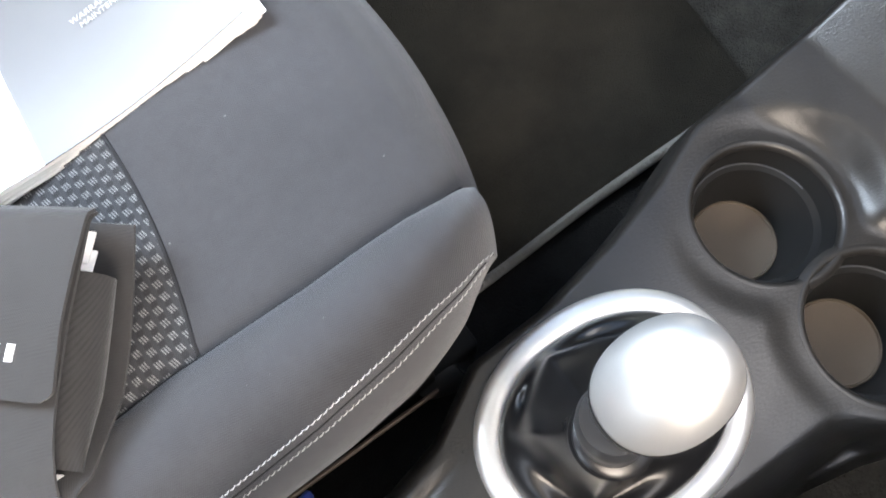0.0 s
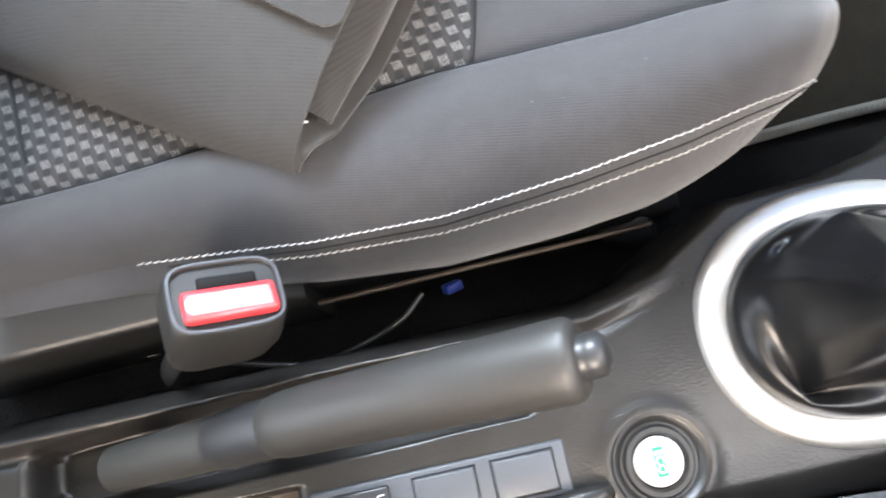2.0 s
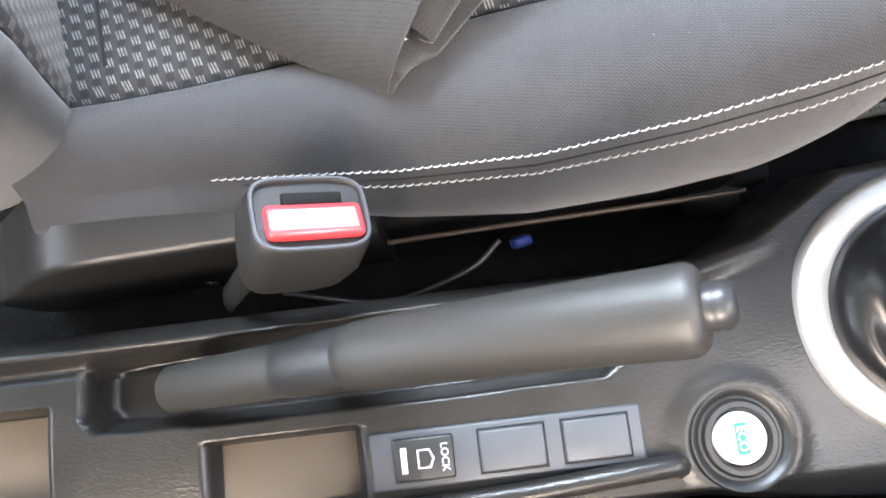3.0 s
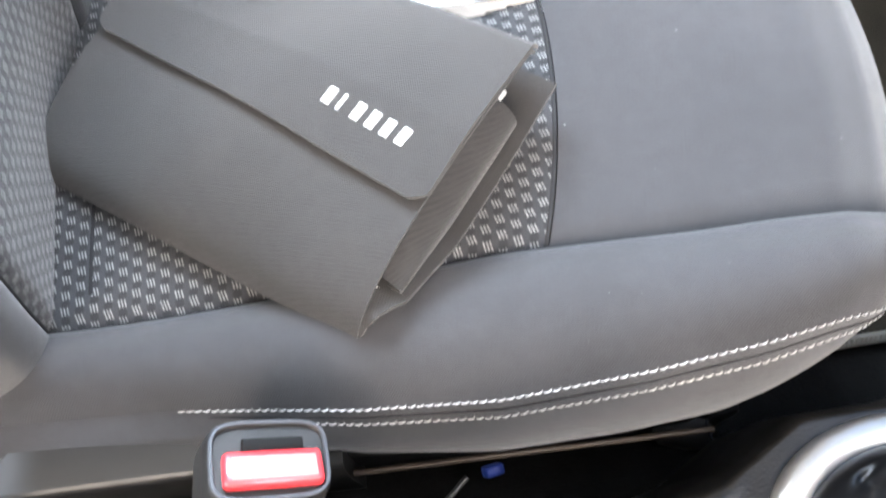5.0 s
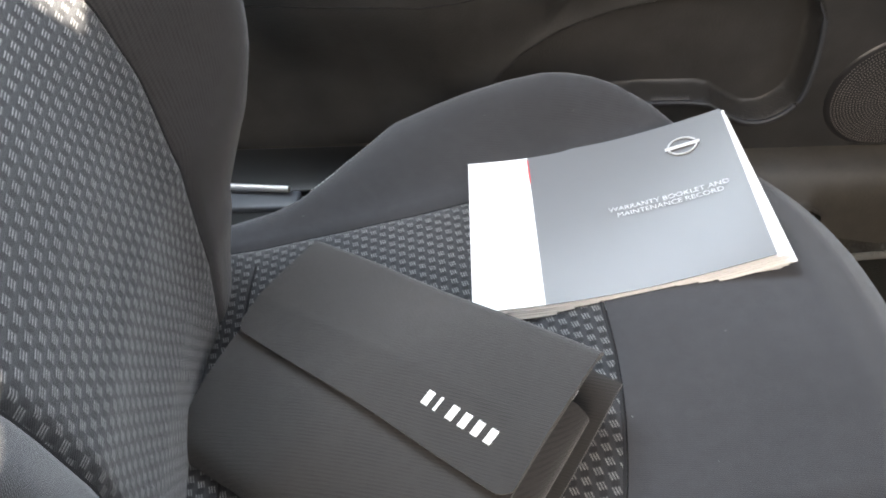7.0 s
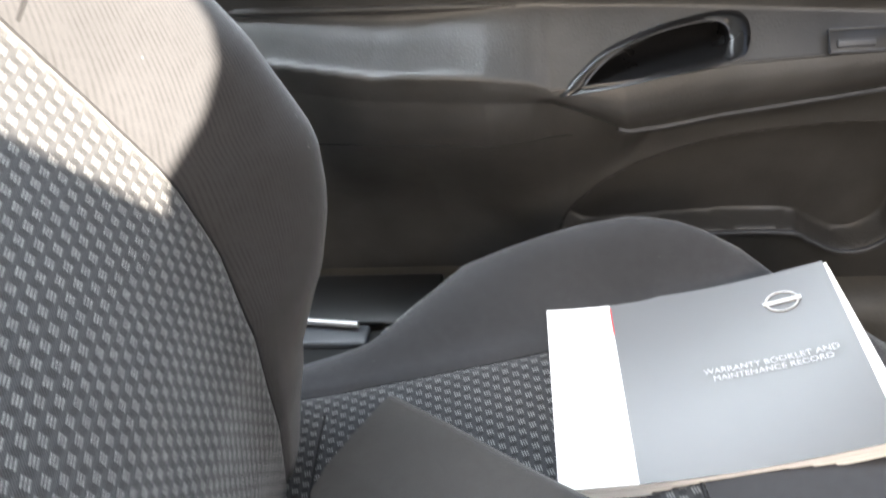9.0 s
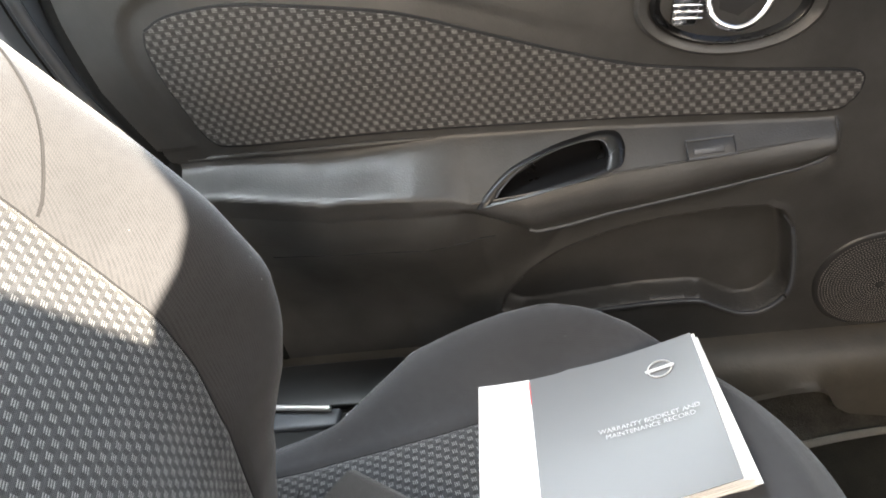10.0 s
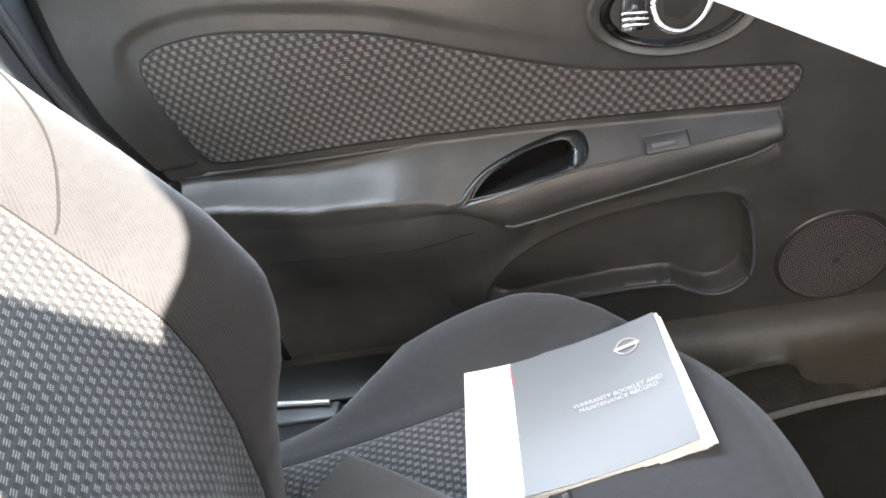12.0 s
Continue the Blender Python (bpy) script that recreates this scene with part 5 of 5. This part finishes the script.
part("pouch_back", sheet(lambda u, v: pouch_under(u * (1 + 0.062 * min(1.0, (1 - v) / 0.14)), v), lin(0, 1, 32), lin(0, 1, 30), lambda u, v: (u * 0.26, v * 0.17), thick=0.002), POUCH, pouch)
# gusset at the open end, a rolled strip that sticks out


def gusset(u, v):
    a = pouch_top(0.985, 0.20 + 0.64 * u, -0.005)
    b = pouch_under(1.0, 0.20 + 0.64 * u)
    d = (C_R - C_T).normalized()
    bow = math.sin(math.pi * min(1, v * 1.05))
    return a.lerp(b, v) + d * (0.013 * bow ** 0.8)


part("pouch_gusset", sheet(gusset, lin(0, 1, 24), lin(0, 1, 10), lambda u, v: (u * 0.15, v * 0.03), thick=0.0012), POUCH, pouch, "rolled cloth gusset")


def gusset_in(u, v):
    a = pouch_top(0.86, 0.02 + 0.96 * u, -0.003)
    b = pouch_under(0.86, 0.02 + 0.96 * u)
    return a.lerp(b, v)


part("pouch_lining", sheet(gusset_in, lin(0, 1, 20), lin(0, 1, 4)), POUCH_IN, pouch, "dark lining")
# flap over the upper half


def flap_fn(u, v):
    u2 = u
    e = 0.0
    if v > 0.93:
        e = 0.035 * ((v - 0.93) / 0.07) ** 2
    u2 = 0.0 + e + (1.004 - 2 * e) * u
    p = pouch_top(u2, v * (0.555 + 0.090 * u2), 0.0045)
    return p + Vector((0, 0, 0.003 * math.sin(math.pi * v)))


flap = part("pouch_flap", sheet(flap_fn, lin(0, 1, 50), lin(0, 1, 50), lambda u, v: (u * 0.26, v * 0.10), thick=0.0022), POUCH, pouch, "stitched closing flap")
bm = bmesh.new()
edge = [flap_fn(u, 0.975) for u in lin(0.03, 0.97, 60)] + [flap_fn(0.975, v) for v in lin(0.95, 0.03, 30)]
tube(bm, [p + Vector((0, 0, 0.0004)) for p in edge], 0.0006, 5)
part("flap_stitch", bm, SEAM, flap)
# pale brand mark as a row of plain bars
lay_u = (C_R - C_T).normalized()
up = Vector((0, 0, 0.0029))
for i in range(6):
    u0 = 0.690 + 0.0375 * i
    q = [flap_fn(u + 0.06 * (0.825 - v), v) + up for u, v in ((u0, 0.738), (u0 + (0.007 if i == 1 else 0.019), 0.738), (u0 + (0.007 if i == 1 else 0.019), 0.822), (u0, 0.822))]
    part("brand_bar", loft(bmesh.new(), [[p - 0.7 * up for p in q], q]), WHITE_INK, flap, "pale printed bar")
# papers inside
for u0, v0, wide, drop in ((0.915, 0.10, 0.020, -0.013), (0.922, 0.145, 0.014, -0.016)):
    p = pouch_top(u0, v0, drop)
    m = Matrix.Translation(p) @ Matrix.Rotation(math.atan2(lay_u.y, lay_u.x), 4, "Z") @ pose(0, 0, 0, 0, 10, 0)
    part("paper", box(bmesh.new(), m, (0.030, wide, 0.0022), 0.0008), PAPER, pouch, "white paper corner")

down = Vector((0, 0, -1))
p, q = pouch_top(0.972, 0.855, -0.008), pouch_top(0.972, 0.895, -0.008)
slip = [p, q, q + 0.004 * down + 0.006 * lay_u, p + 0.008 * down + 0.009 * lay_u]
part("paper", loft(bmesh.new(), [slip, [v - 0.001 * lay_u for v in slip]]), PAPER, pouch, "white paper corner")

# ---------------------------------------------------------------- booklet
book = empty("booklet")
tagged(book, "grey and white printed booklet lying on the seat", "booklet")
B_TL, B_TR, B_BR, B_BL = Vector((0.139, 0.161, 0.345)), Vector((0.345, 0.155, 0.394)), Vector((0.358, 0.012, 0.380)), Vector((0.149, -0.012, 0.347))


def leaf(u, v, lift=0.0):
    p = B_TL.lerp(B_TR, u).lerp(B_BL.lerp(B_BR, u), v)
    curl = -0.010 * math.sin(math.pi * u) + 0.006 * (1 - v) * max(0, u - 0.55) ** 1.3
    return Vector((p.x, p.y, p.z + curl + lift))


SPLIT = 0.252
cover = part("cover", sheet(lambda u, v: leaf(SPLIT + (1 - SPLIT) * u, v), lin(0, 1, 30), lin(0, 1, 20), thick=0.0006), COVER, book, "glossy grey cover")
part("cover_band", sheet(lambda u, v: leaf(SPLIT * u, v, 0.0), lin(0, 1, 12), lin(0, 1, 20), thick=0.0006), PAPER, book, "white cover band")
rnd = random.Random(4)
for i in range(7):
    du, dv = 0.024 + 0.050 * rnd.random(), 0.022 * rnd.random() + 0.004
    drop = -0.0034 - 0.0017 * i
    part("page", sheet(lambda u, v: leaf(u * (1 + du * (0.45 + 0.5 * v)), v * (1 + dv), drop - 0.004 * max(0, u - 0.7) * (i / 3)), lin(0, 1, 24), lin(0, 1, 12), thick=0.0011), PAPER, book)
part("back_cover", sheet(lambda u, v: leaf(u, v, -0.0165), lin(0, 1, 24), lin(0, 1, 12), thick=0.0006), PAPER, book)
bm = bmesh.new()
part("red_mark", sheet(lambda u, v: leaf(SPLIT - 0.003 + 0.006 * u, 0.05 + 0.17 * v, 0.0006), lin(0, 1, 3), lin(0, 1, 6), thick=0.0003), RED_INK, cover, "small red mark")


def on_cover(name, me, mat, u, v, lift):
    """Lay a flat mesh made in metres on the cover at u, v."""
    lu, lv = (B_TR - B_TL).length, (B_BL - B_TL).length
    for vert in me.vertices:
        p = leaf(u + vert.co.x / lu, v - vert.co.y / lv, lift + vert.co.z)
        vert.co = p
    me.materials.clear()
    me.materials.append(mat)
    ob = new(name, me)
    ob.parent = cover
    return ob


on_cover("title_print", lettering("WARRANTY BOOKLET AND\nMAINTENANCE RECORD", 0.0069, 0.00005), TITLE_INK, 0.735, 0.525, 0.0018)
bm = bmesh.new()
ring = [(0.0105 * math.cos(a), 0.0098 * math.sin(a), 0.0004) for a in lin(0, 2 * math.pi * 39 / 40, 40)]
tube(bm, ring, 0.0008, 6, closed=True)
box(bm, pose(0, 0, 0.0006), (0.026, 0.0040, 0.0008), 0.0003)
me = finish(bm, "emblem", TITLE_INK)
on_cover("emblem", me, TITLE_INK, 0.835, 0.19, 0.0016)

# ---------------------------------------------------------------- sun visor hanging from the roof
visor = empty("sun_visor")
tagged(visor, "pale translucent sun visor folded down from the roof", "sun visor")
E0, E1 = Vector((0.452, -0.26, 0.770)), Vector((0.318, 0.11, 0.770))
up = Vector((0.05, 0.02, 0.19))


def visor_fn(u, v):
    p = E0.lerp(E1, u) + up * v
    return p


bm = sheet(visor_fn, lin(0, 1, 12), lin(0, 1, 8), thick=0.004)
part("visor_panel", bm, VISOR, visor, "pale translucent cloth panel")
top0, top1 = visor_fn(0.06, 1.0), visor_fn(0.94, 1.0)
bm = bmesh.new()
tube(bm, [top0 + Vector((-0.004, 0, -0.01)), top1 + Vector((-0.004, 0, -0.01))], 0.006, 10)
tube(bm, [top1 + Vector((-0.004, 0, -0.012)), (top1.x, top1.y, 1.1), (top1.x - 0.02, top1.y, 1.235)], 0.006, 10)
part("visor_arm", bm, GREY_PLASTIC, visor, "grey bent steel arm")
